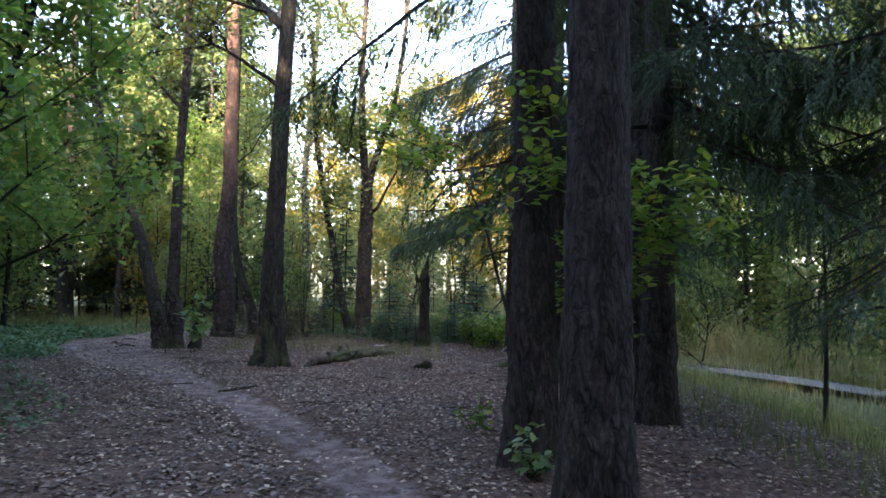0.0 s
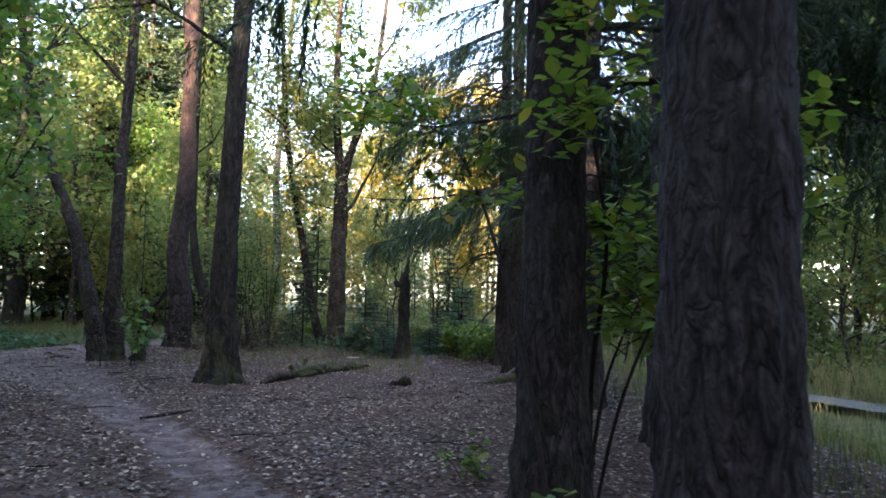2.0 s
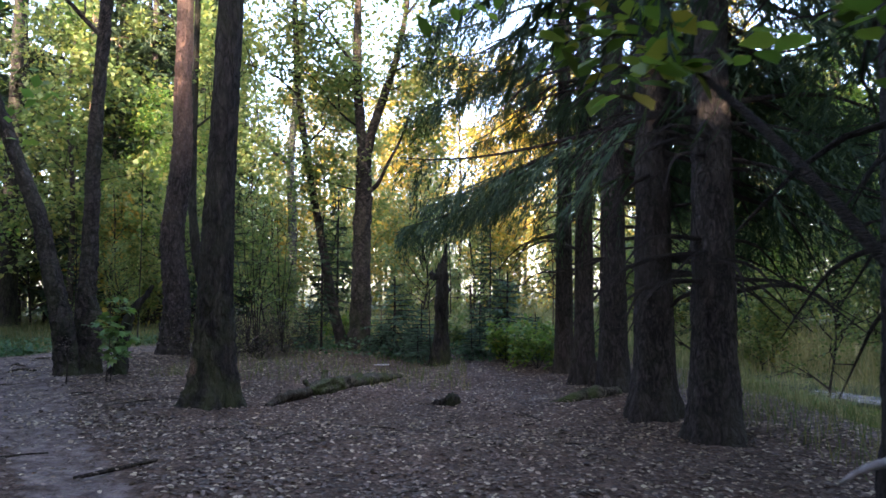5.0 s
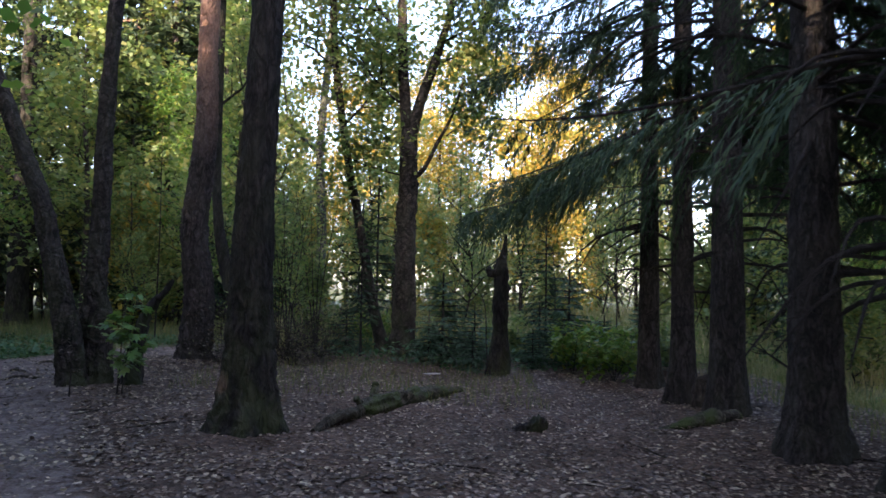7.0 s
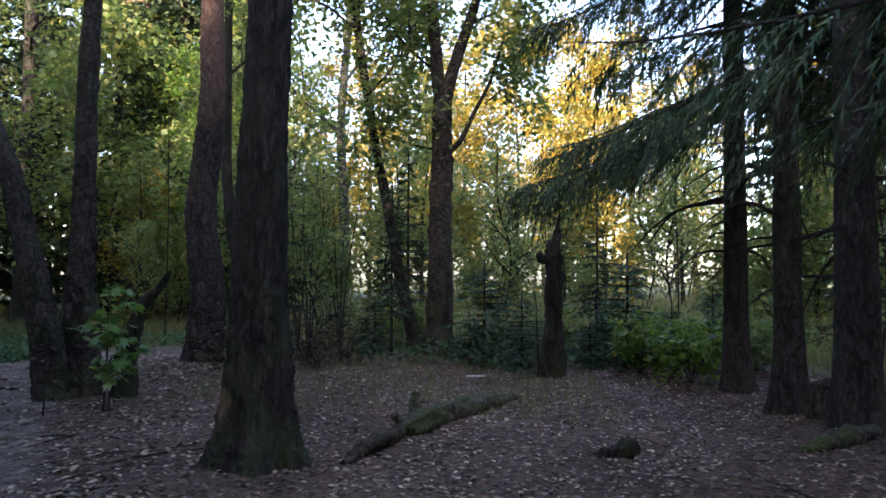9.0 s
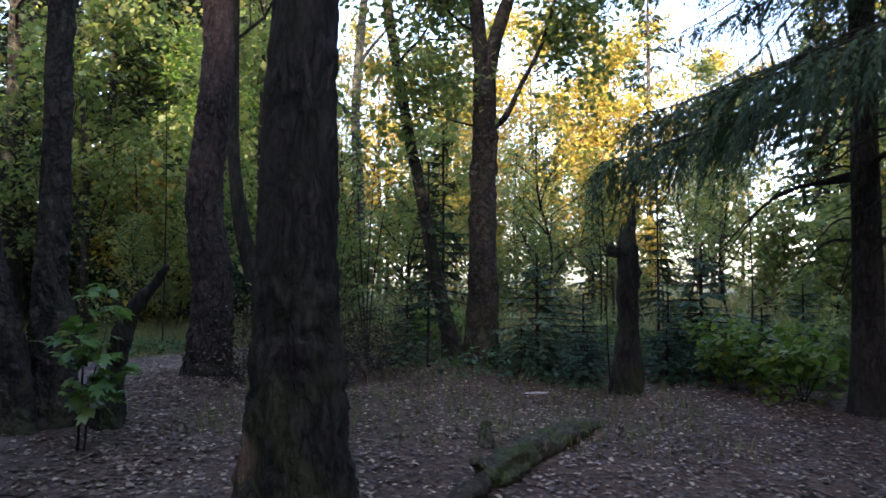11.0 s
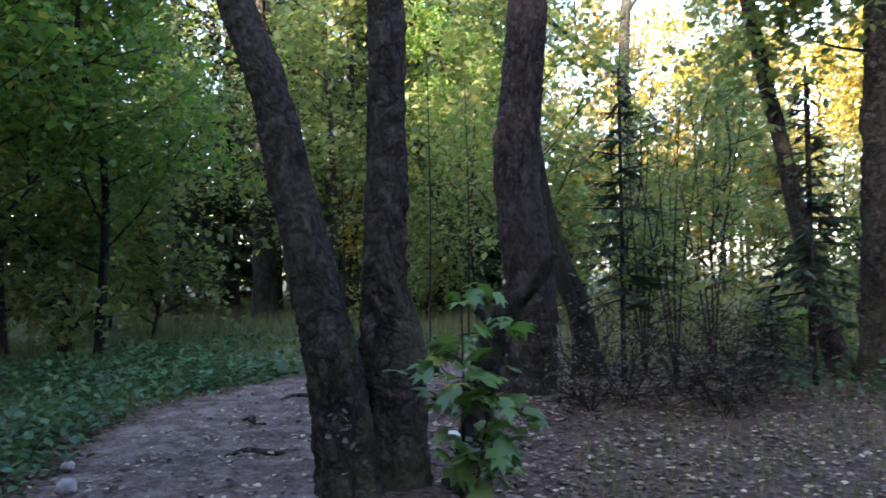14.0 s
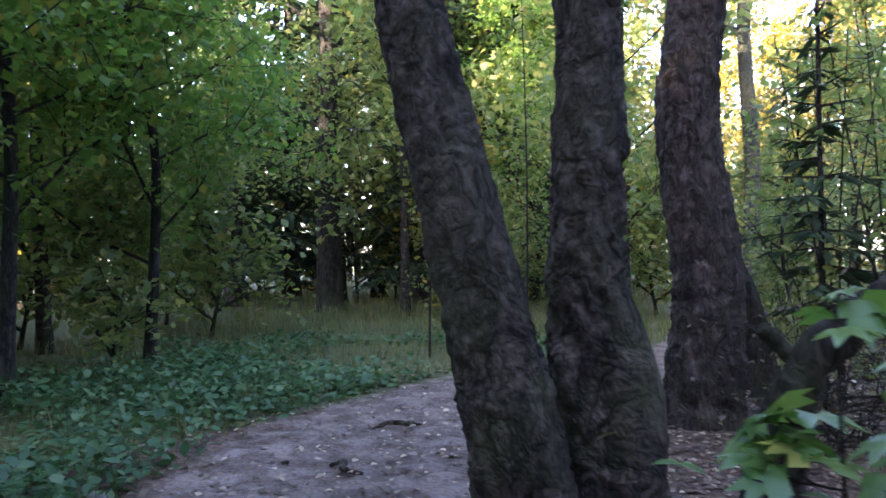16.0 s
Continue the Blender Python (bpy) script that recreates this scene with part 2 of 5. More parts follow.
class Shape:
    """Gathers vertices and faces (three or four corners)."""
    def __init__(self):
        self.v, self.f, self.n = [], [], 0

    def add(self, v, f):
        self.v.append(np.asarray(v, float))
        self.f.append(np.asarray(f, int) + self.n)
        self.n += len(v)

    def mesh(self, name, mat, smooth=True):
        me = bpy.data.meshes.new(name)
        v = np.concatenate(self.v)
        me.vertices.add(len(v))
        me.vertices.foreach_set("co", v.astype(np.float32).ravel())
        loops = np.concatenate([f.ravel() for f in self.f])
        sizes = np.concatenate([np.full(len(f), f.shape[1]) for f in self.f])
        me.loops.add(len(loops))
        me.loops.foreach_set("vertex_index", loops.astype(np.int32))
        me.polygons.add(len(sizes))
        me.polygons.foreach_set("loop_start", np.concatenate([[0], np.cumsum(sizes)[:-1]]).astype(np.int32))
        me.polygons.foreach_set("loop_total", sizes.astype(np.int32))
        if smooth:
            me.polygons.foreach_set("use_smooth", np.ones(len(sizes), bool))
        me.materials.append(mat)
        me.update(calc_edges=True)
        me.validate()
        return me


def part(name, shape, mat, parent=None, label="", smooth=True):
    ob = new(name, shape.mesh(name, mat, smooth))
    if parent:
        ob.parent = parent
    if label:
        ob["label"] = label
    return ob


def thing(name, x, y, z, label, category, group="", turn=0.0, kind=""):
    ob = new(name)
    ob.empty_display_size = 0.2
    ob.matrix_basis = pose(x, y, z, 0, 0, turn)
    return tagged(ob, label, category, group, kind)


def spline(points, n):
    """A smooth line of n points through the given ones (Catmull-Rom)."""
    p = np.array(points, float)
    q = np.vstack([2 * p[0] - p[1], p, 2 * p[-1] - p[-2]])
    out = []
    for s in np.linspace(0, len(p) - 1 - 1e-6, n):
        i, u = int(s), s - int(s)
        a, b, c, d = q[i:i + 4]
        out.append(0.5 * (2 * b + (c - a) * u + (2 * a - 5 * b + 4 * c - d) * u * u + (3 * b - a - 3 * c + d) * u ** 3))
    return np.array(out)


def furrows(g, line, r, seg, cell):
    """Bark relief: plates of about the cell's width and height, parted by furrows, between -1 and 0.5."""
    h = np.concatenate([[0], np.cumsum(np.linalg.norm(np.diff(line, axis=0), axis=1))])
    out = 0
    for size, share in ((1.0, 0.65), (0.5, 0.35)):
        ks = max(int(2 * np.pi * r.mean() / (cell[0] * size)), 4)
        kn = int(h[-1] / (cell[1] * size)) + 3
        grid = g.uniform(-1, 1, (kn, ks))
        gj = np.linspace(0, ks, seg, endpoint=False)
        gi = np.clip(h / (cell[1] * size), 0, kn - 2.001)
        i0, j0 = gi.astype(int), gj.astype(int)
        fi, fj = (gi - i0)[:, None], (gj - j0)[None, :]
        j1 = (j0 + 1) % ks
        v = (grid[i0][:, j0] * (1 - fj) + grid[i0][:, j1] * fj) * (1 - fi) + (grid[i0 + 1][:, j0] * (1 - fj) + grid[i0 + 1][:, j1] * fj) * fi
        out = out + share * (np.minimum(np.abs(v) * 3.2, 1.2) - 0.8)
    return out


def tube(shape, line, radii, seg=12, rough=0.0, seed=0, flare=0.0, lobes=5, cap=True, relief=0.0, cell=(0.035, 0.11)):
    """A tapering limb along a line; rough: uneven skin; flare: roots spread at the foot."""
    line, r = np.asarray(line, float), np.asarray(radii, float)
    n = len(line)
    t = np.gradient(line, axis=0)
    t /= np.linalg.norm(t, axis=1)[:, None] + 1e-9
    ref = np.array([1.0, 0, 0]) if abs(t[:, 0]).max() < 0.9 else np.array([0, 0.3, 1.0])
    s = np.cross(t, ref)
    s /= np.linalg.norm(s, axis=1)[:, None] + 1e-9
    u = np.cross(t, s)
    a = np.linspace(0, 2 * np.pi, seg, endpoint=False)
    g = np.random.default_rng(seed)
    rr = np.repeat(r[:, None], seg, 1)
    if rough:
        w = sum(np.sin(k * a[None, :] + g.uniform(0, 6.3) + line[:, 2:3] * g.uniform(-1.2, 1.2)) * g.uniform(0.3, 1) / k for k in (2, 3, 5, 8))
        rr = rr * (1 + rough * 0.6 * w + rough * 0.5 * g.standard_normal((n, seg)))
        kn, ks = max(n // 4, 2), max(seg // 3, 3)
        grid = g.standard_normal((kn + 1, ks))
        gi, gj = np.linspace(0, kn - 1e-6, n), np.linspace(0, ks, seg, endpoint=False)
        i0, j0 = gi.astype(int), gj.astype(int)
        fi, fj = (gi - i0)[:, None], (gj - j0)[None, :]
        fi, fj = fi * fi * (3 - 2 * fi), fj * fj * (3 - 2 * fj)
        j1 = (j0 + 1) % ks
        field = (grid[i0][:, j0] * (1 - fj) + grid[i0][:, j1] * fj) * (1 - fi) + (grid[i0 + 1][:, j0] * (1 - fj) + grid[i0 + 1][:, j1] * fj) * fi
        rr = rr * (1 + rough * 1.1 * field)
        if relief:
            rr = rr + relief * furrows(g, line, r, seg, cell)
        lump = np.convolve(g.standard_normal(n + 8), np.ones(9) / 9, "valid")[:n]
        rr = rr * (1 + rough * 1.2 * lump)[:, None]
    if flare:
        h = np.linalg.norm(line - line[0], axis=1)[:, None]
        lob = 0.55 + 0.45 * np.cos(lobes * a + g.uniform(0, 6.3)) + 0.3 * np.cos(2 * a + g.uniform(0, 6.3))
        rr = rr * (1 + flare * np.exp(-h / 0.28) * lob[None, :] + 0.45 * flare * np.exp(-h / 0.9))
    v = line[:, None, :] + rr[..., None] * (np.cos(a)[None, :, None] * s[:, None, :] + np.sin(a)[None, :, None] * u[:, None, :])
    i = np.arange(n - 1)[:, None] * seg
    j, k = np.arange(seg)[None, :], (np.arange(seg)[None, :] + 1) % seg
    f = np.stack([i + j, i + k, i + seg + k, i + seg + j], -1).reshape(-1, 4)
    shape.add(v.reshape(-1, 3), f[:, ::-1])
    if cap:
        c = shape.n
        ring = np.concatenate([v[-1], line[-1:] + t[-1:] * r[-1] * 0.5])
        shape.add(ring, [[x, (x + 1) % seg, seg] for x in range(seg)])


LEAF = np.array([(0, 0, 0), (-0.32, 0.28, 0.07), (-0.36, 0.62, 0.05), (0, 1, -0.1), (0.36, 0.62, 0.05), (0.32, 0.28, 0.07)])
LEAF_F = np.array([(0, 3, 2, 1), (0, 5, 4, 3)])
LOBED = np.array([(0, 0, 0), (-0.3, -0.05, 0.03), (-0.5, 0.25, -0.05), (-0.27, 0.36, 0.04), (-0.42, 0.72, -0.06), (-0.15, 0.66, 0.04), (0, 1, -0.12), (0.15, 0.66, 0.04), (0.42, 0.72, -0.06), (0.27, 0.36, 0.04), (0.5, 0.25, -0.05), (0.3, -0.05, 0.03), (0, 0.4, 0)])
LOBED_F = np.array([(12, (k + 1) % 12, k) for k in range(12)])
FLAT = np.array([(0, 0, 0), (-0.3, 0.5, 0.08), (0, 1, 0), (0.3, 0.5, 0.08)])
FLAT_F = np.array([(0, 3, 2, 1)])
BLADE = np.array([(-0.02, 0, 0), (0.02, 0, 0), (0.013, 0, 0.55), (-0.013, 0, 0.55), (0, 0.22, 1.0)])


def turns(g, n, tilt=0.7, up=True):
    """Random turns: about z freely, tipped by up to about tilt radians."""
    a, b, c = g.uniform(0, 6.283, n), g.normal(0, tilt, n), g.normal(0, tilt * 0.6, n)
    ca, sa, cb, sb, cc, sc = np.cos(a), np.sin(a), np.cos(b), np.sin(b), np.cos(c), np.sin(c)
    z, o = np.zeros(n), np.ones(n)
    rz = np.stack([ca, -sa, z, sa, ca, z, z, z, o], -1).reshape(n, 3, 3)
    rx = np.stack([o, z, z, z, cb, -sb, z, sb, cb], -1).reshape(n, 3, 3)
    ry = np.stack([cc, z, sc, z, o, z, -sc, z, cc], -1).reshape(n, 3, 3)
    return rz @ rx @ ry


def scatter(shape, g, places, size, form=LEAF, faces=LEAF_F, tilt=0.7, droop=0.0, wide=1.0):
    """Puts one small form at each place, turned and sized at random."""
    p = np.asarray(places, float)
    n = len(p)
    if not n:
        return
    r = turns(g, n, tilt)
    s = size * g.uniform(0.65, 1.25, n)
    base = form * np.array([wide, 1, 1])
    v = np.einsum("nij,kj->nki", r, base) * s[:, None, None]
    if droop:
        v[:, :, 2] -= droop * np.hypot(v[:, :, 0], v[:, :, 1])
    v += p[:, None, :]
    f = faces[None] + (np.arange(n) * len(form))[:, None, None]
    shape.add(v.reshape(-1, 3), f.reshape(-1, faces.shape[1]))


def boughs(wood, g, start, way, length, radius, depth, tips, bend=0.25, lift=0.1, kids=4, first=None, sides=5):
    """A branch that bends and divides; gathers the places of its leaves in tips."""
    n = 6 if sides > 3 else 3
    pts, d, p = [np.array(start, float)], np.array(way, float), np.array(start, float)
    for _ in range(n):
        d = d + g.normal(0, bend / 2, 3) + np.array([0, 0, lift / 3])
        d /= np.linalg.norm(d)
        p = p + d * length / n
        pts.append(p.copy())
    pts = np.array(pts)
    tube(first or wood, pts, np.linspace(radius, max(radius * 0.3, 0.003), n + 1), sides if radius < 0.04 else 8, cap=False)
    if depth == 0:
        tips.append(pts)
        return
    for _ in range(kids):
        u = g.uniform(0.3, 1.0)
        q = pts[int(u * n)]
        side = g.normal(0, 1, 3)
        side -= d * side.dot(d)
        side /= np.linalg.norm(side) + 1e-9
        w = d * 0.7 + side * 0.8
        boughs(wood, g, q, w / np.linalg.norm(w), length * g.uniform(0.45, 0.7), max(radius * 0.45, 0.004), depth - 1, tips, bend, lift * 0.5, kids, None, sides)
    tips.append(pts[n // 2:])


def along(g, tips, count, spread):
    """Leaf places round the twigs."""
    out = []
    for pts in tips:
        k = g.integers(0, len(pts) - 1, count)
        u = g.uniform(0, 1, count)[:, None]
        out.append(pts[k] * (1 - u) + pts[k + 1] * u + g.normal(0, spread, (count, 3)))
    return np.concatenate(out)


def feather(shape, g, a, b, width, n=7):
    """A flat needle twig from a to b, notched along both edges."""
    a, b = np.asarray(a, float), np.asarray(b, float)
    d = b - a
    length = np.linalg.norm(d)
    d /= length + 1e-9
    s = np.cross(d, (0, 0, 1)) + g.normal(0, 0.25, 3)
    s /= np.linalg.norm(s) + 1e-9
    u = np.linspace(0, 1, n)
    root = a + (b - a) * u[:, None]
    w = width * (1 - 0.6 * u)[:, None]
    fwd = d * length / n
    v, f = [], []
    for side in (1, -1):
        tip = root + fwd * 1.1 + s * side * w + g.normal(0, width * 0.12, (n, 3))
        k = len(v) * n
        v += [root - fwd * 0.35, root + fwd * 0.35, tip]
        i = np.arange(n)
        f.append(np.stack([k + i, k + n + i, k + 2 * n + i], -1))
    shape.add(np.concatenate(v), np.concatenate(f))


def spruce_bough(wood, green, g, start, az, length, droop, dense=1.0):
    """A drooping bough with hanging side twigs."""
    out = np.array([math.cos(az), math.sin(az), 0])
    u = np.linspace(0, 1, 9)
    line = np.array(start) + out * (length * u)[:, None]
    line[:, 2] += -droop * length * u ** 1.3 + 0.18 * length * u ** 3
    line[:, :2] += np.cumsum(g.normal(0, 0.02 * length, (9, 2)), 0)
    tube(wood, line, np.linspace(0.012 + 0.007 * length, 0.004, 9), 5, cap=False)
    side = np.array([-out[1], out[0], 0])
    for k in range(int(length * 11 * dense)):
        q = g.uniform(0.12, 1.0)
        i = min(int(q * 8), 7)
        p = line[i] + (line[i + 1] - line[i]) * (q * 8 - i)
        reach = length * (0.06 + 0.2 * (1 - q)) * g.uniform(0.6, 1.3) + 0.1
        sg = 1 if k % 2 else -1
        e = p + side * sg * reach * 0.85 + out * reach * 0.6 + np.array([0, 0, -reach * g.uniform(0.3, 1.1)])
        feather(green, g, p, e, 0.035 + 0.025 * g.random(), 6)
        for _ in range(2):
            w = g.uniform(0.3, 0.9)
            c = p + (e - p) * w
            feather(green, g, c, c + (e - p) * 0.35 + side * g.normal(0, 0.1) + np.array([0, 0, -g.uniform(0.08, 0.28)]), 0.035, 4)


# ---- ground ----
PATH_LINE = spline([(0.6, -8, 0), (0.3, 0, 0), (0.05, 3, 0), (-0.45, 5.4, 0), (-1.75, 8.1, 0), (-3.3, 10.5, 0), (-4.9, 12.6, 0), (-6.6, 14.9, 0), (-7.7, 17.2, 0), (-8.0, 19.4, 0), (-7.4, 21.6, 0), (-6.4, 23.5, 0), (-6.0, 27, 0), (-7, 34, 0)], 180)


def smooth(a, b, x):
    u = np.clip((x - a) / (b - a), 0, 1)
    return u * u * (3 - 2 * u)


def path_distance(x, y):
    p = np.stack([x, y], -1)
    best = np.full(x.shape, 1e9)
    for q in PATH_LINE[::2, :2]:
        best = np.minimum(best, ((p - q) ** 2).sum(-1))
    return np.sqrt(best)


def gz(x, y):
    x, y = np.asarray(x, float), np.asarray(y, float)
    blob = lambda cx, cy, s: np.exp(-((x - cx) ** 2 + (y - cy) ** 2) / (2 * s * s))
    z = -0.05 * blob(-0.5, 11.5, 2.0) - 0.17 * blob(0.2, 15.0, 2.0) - 0.12 * blob(-1.4, 18.8, 1.0) + 0.1 * blob(-6, 18, 3) + 0.1 * blob(-2.3, 21.5, 2) + 0.08 * blob(1.9, 14.8, 1.3)
    z = z - 0.5 * smooth(3.6, 6.2, x) * smooth(-4, 6, y) * (1 - smooth(24, 34, y)) + 0.3 * smooth(9.5, 14, x)
    across = np.abs((x - 7.6) * 0.9 + (y - 16) * 0.42)
    z = z - 0.12 * np.exp(-(across / 0.7) ** 2) * smooth(8, 10.5, y) * (1 - smooth(21.5, 24, y))
    z = z + 0.02 * np.sin(1.7 * x + 0.6 * y) * np.sin(1.3 * y - 0.4 * x) + 0.012 * np.sin(4.1 * x + 1) * np.sin(3.7 * y)
    return z


def ground():
    fine_x, fine_y = np.arange(-15, 11.01, 0.13), np.arange(-3, 30.01, 0.13)
    grow = np.geomspace(0.2, 900, 26)
    xs = np.concatenate([-15 - grow[::-1], fine_x, 11 + grow])
    ys = np.concatenate([-3 - grow[::-1], fine_y, 30 + grow])
    X, Y = np.meshgrid(xs, ys)
    d = path_distance(np.clip(X, -15, 11), np.clip(Y, -8, 34))
    near = (abs(X + 2) < 13.1) & (abs(Y - 13.5) < 16.6)
    Z = gz(X, Y) + np.where(near, np.random.default_rng(3).normal(0, 0.006, X.shape), 0) - 0.035 * np.exp(-(d / 0.45) ** 2) + np.where(near, 0.012 * np.sin(7.3 * X + 3 * np.sin(2.1 * Y)) * np.sin(6.1 * Y + 2 * np.sin(1.7 * X)), 0)
    nx, ny = len(xs), len(ys)
    i = (np.arange(ny - 1)[:, None] * nx + np.arange(nx - 1)[None, :]).ravel()
    s = Shape()
    s.add(np.stack([X, Y, Z], -1).reshape(-1, 3), np.stack([i, i + 1, i + nx + 1, i + nx], -1))
    ob = part("ground", s, FLOOR)
    tagged(ob, "forest floor of dark humus with a trodden earth path", "ground", kind="structure")
    width = 0.34 + 0.8 * smooth(11.0, 16.5, Y) - 0.35 * smooth(20, 23, Y)
    trodden = 1 - smooth(width * 0.3, width * 1.5, d)
    turf = smooth(0.6, 1.6, -X - 7.6 - 0.35 * (20 - Y)) * smooth(12, 16, Y)
    turf = np.maximum(turf, np.maximum(smooth(20.5, 23, Y), smooth(4.0, 5.6, X)))
    for name, values in (("trodden", trodden), ("turf", turf)):
        at = ob.data.attributes.new(name, "FLOAT", "POINT")
        at.data.foreach_set("value", values.astype(np.float32).ravel())
    return ob


ground()
pond = Shape()
ring = np.linspace(0, 2 * np.pi, 40, endpoint=False)
along_x, along_y = 0.42, -0.9
u, w = 6.5 * np.cos(ring), (0.5 + 0.12 * np.sin(5 * ring)) * np.sin(ring)
edge = np.stack([7.6 + u * along_x - w * along_y, 16 + u * along_y + w * along_x, np.full(40, -0.42)], -1)
pond.add(np.vstack([edge, [[7.6, 16, -0.42]]]), [[k, (k + 1) % 40, 40] for k in range(40)])
tagged(part("water", pond, WATER), "narrow strip of shallow water among grass, pale sky reflection painted in", "water", kind="structure")

# ---- trees ----
def stem(name, x, y, r, height, mat, label, category, group="", line=None, flare=0.6, rough=0.05, seg=28, seed=1, taper=0.55, relief=0.0, cell=(0.035, 0.11)):
    """A tree's root Empty and trunk. line: offsets from the foot (x, y, height) where the trunk is not straight."""
    t = thing(name, x, y, float(gz(x, y)) - 0.06, label, category, group)
    pts = spline(line or [(0, 0, 0), (0.03, 0.02, height * 0.5), (0, 0, height)], max(int(height / 0.045), 12))
    u = np.linspace(0, 1, len(pts))
    if relief:
        near = np.concatenate([np.arange(0, np.searchsorted(pts[:, 2], 6.5)), np.arange(np.searchsorted(pts[:, 2], 6.5), len(pts), 8)])
    else:
        near = np.arange(0, len(pts), 4)
    if near[-1] != len(pts) - 1:
        near = np.append(near, len(pts) - 1)
    s = Shape()
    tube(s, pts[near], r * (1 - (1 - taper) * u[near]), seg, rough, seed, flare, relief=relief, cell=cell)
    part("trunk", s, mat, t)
    return t, pts


def bough_meshes(lengths, dense, droops=(0.3, 0.45, 0.6)):
    """Bough meshes, wood and needles, pointing along x, to be shared."""
    made = []
    for k, ln in enumerate(lengths):
        w, n = Shape(), Shape()
        gg = np.random.default_rng(200 + k)
        spruce_bough(w, n, gg, (0, 0, 0), 0.0, ln, droops[k % 3], dense)
        made.append((ln, w.mesh("bough", BARK_TWIG), n.mesh("needles", NEEDLES, False)))
    return made


BOUGHS = bough_meshes((1.0, 1.4, 1.8, 2.2, 2.6, 3.0, 3.4, 1.2, 2.0, 2.8), 1.35)
HEAVY = bough_meshes((2.6, 2.8, 3.0), 3.0, (0.5, 0.56, 0.62))
HIGH_BOUGHS = bough_meshes((0.8, 1.2, 1.7, 2.2), 0.9)
DEAD = []
for k in range(6):
    s = Shape()
    gg = np.random.default_rng(300 + k)
    ln = 0.5 + 0.3 * k
    dead_line = spline([(0.1, 0, 0), (ln * 0.55, gg.normal(0, 0.05), 0.02), (ln, gg.normal(0, 0.1), -ln * 0.25)], 7)
    tube(s, dead_line, np.linspace(0.014 + 0.004 * k, 0.004, 7), 6, cap=False)
    for q in (2, 3, 4, 5):
        tube(s, spline([dead_line[q], dead_line[q] + np.array([0.08, gg.normal(0, 0.12), -0.03]), dead_line[q] + np.array([0.15, gg.normal(0, 0.22), -0.1])], 4), np.linspace(0.005, 0.002, 4), 4, cap=False)
    DEAD.append(s.mesh("dead_branch", BARK_TWIG))


def spruce(x, y, r, height, low, seed, reach=2.6, side=None, dead=26, foot=0.55, whorl=3, arms=()):
    """A spruce with shared boughs as parts; side: the way most low boughs point (radians); arms: heavy boughs (height, degrees, length)."""
    g = np.random.default_rng(seed)
    t, pts = stem("spruce_tree", x, y, r, height, BARK_SPRUCE, "tall spruce with dark scaly bark and drooping needle boughs", "tree", "spruces beside the clearing", flare=foot, rough=0.03, seed=seed, taper=0.3, seg=84 if y < 7 else 48, relief=0.009 if y < 14 else 0.0, cell=(0.045, 0.13))
    z = low
    while z < height - 0.5:
        for _ in range(whorl):
            az = g.uniform(0, 6.283) if side is None or z > 6 or g.random() < 0.2 else g.normal(side, 0.8)
            length = reach * (1 - 0.75 * (z - low) / (height - low)) * g.uniform(0.65, 1.15)
            ln, wood, green = min(BOUGHS if z < 7 else HIGH_BOUGHS, key=lambda q: abs(q[0] - length * g.uniform(0.9, 1.1)))
            k = length / ln
            ob = new("bough", wood)
            ob.parent = t
            ob.matrix_basis = pose(0, 0, z + g.uniform(-0.2, 0.2), g.uniform(-12, 12), g.uniform(-8, 8), math.degrees(az)) @ Matrix.Diagonal((k, k * (1 if g.random() < 0.5 else -1), k, 1))
            n = new("needles", green)
            n.parent = ob
        z += 0.45 if z < 6.5 else 1.7
    for k, (high, az, length) in enumerate(arms):
        ln, wood, green = HEAVY[(k + seed) % len(HEAVY)]
        ob = new("bough", wood)
        ob.parent = t
        ob.matrix_basis = pose(0, 0, high, g.uniform(-8, 8), g.uniform(-4, 4), az) @ Matrix.Scale(length / ln, 4)
        n = new("needles", green)
        n.parent = ob
    for _ in range(dead):
        ob = new("dead_branch", DEAD[g.integers(0, 6)])
        ob.parent = t
        ob.matrix_basis = pose(0, 0, g.uniform(1.5, max(low + 1.5, 4.5)), g.uniform(-20, 20), g.uniform(-10, 20), g.uniform(0, 360))
    return t


spruce(0.84, 3.95, 0.185, 18, 4.6, 11, dead=0)
tall = spruce(0.79, 6.36, 0.195, 19, 4.8, 12, dead=0)
s = Shape()
tube(s, spline([(-0.1, 0.12, 1.1), (-0.17, 0.22, 1.06), (-0.21, 0.25, 1.03), (-0.24, 0.27, 1.0)], 12), np.linspace(0.013, 0.005, 12), 9, 0.12, 30)
part("broken_stub", s, STONE, tall, "pale broken branch stub")
spruce(2.47, 8.30, 0.185, 19, 3.5, 13, side=-0.3, reach=2.8, dead=14, arms=((3.9, -20, 2.8), (4.5, -50, 2.8), (5.0, 10, 3.0), (5.4, -35, 2.8)))
spruce(2.46, 9.30, 0.165, 18, 3.5, 14, side=0.2, reach=2.6, dead=14)
spruce(2.27, 12.10, 0.21, 20, 2.8, 15, side=0.3, reach=3.0, dead=34, arms=((3.3, 20, 2.8), (4.2, 60, 2.8), (4.6, -15, 2.8), (5.2, 10, 3.0)))
spruce(2.02, 13.30, 0.215, 20, 3.2, 16, side=0.2, reach=2.8, dead=36, arms=((3.5, 35, 3.0), (4.2, -10, 2.8), (4.7, 20, 3.0), (5.2, 60, 3.0)))
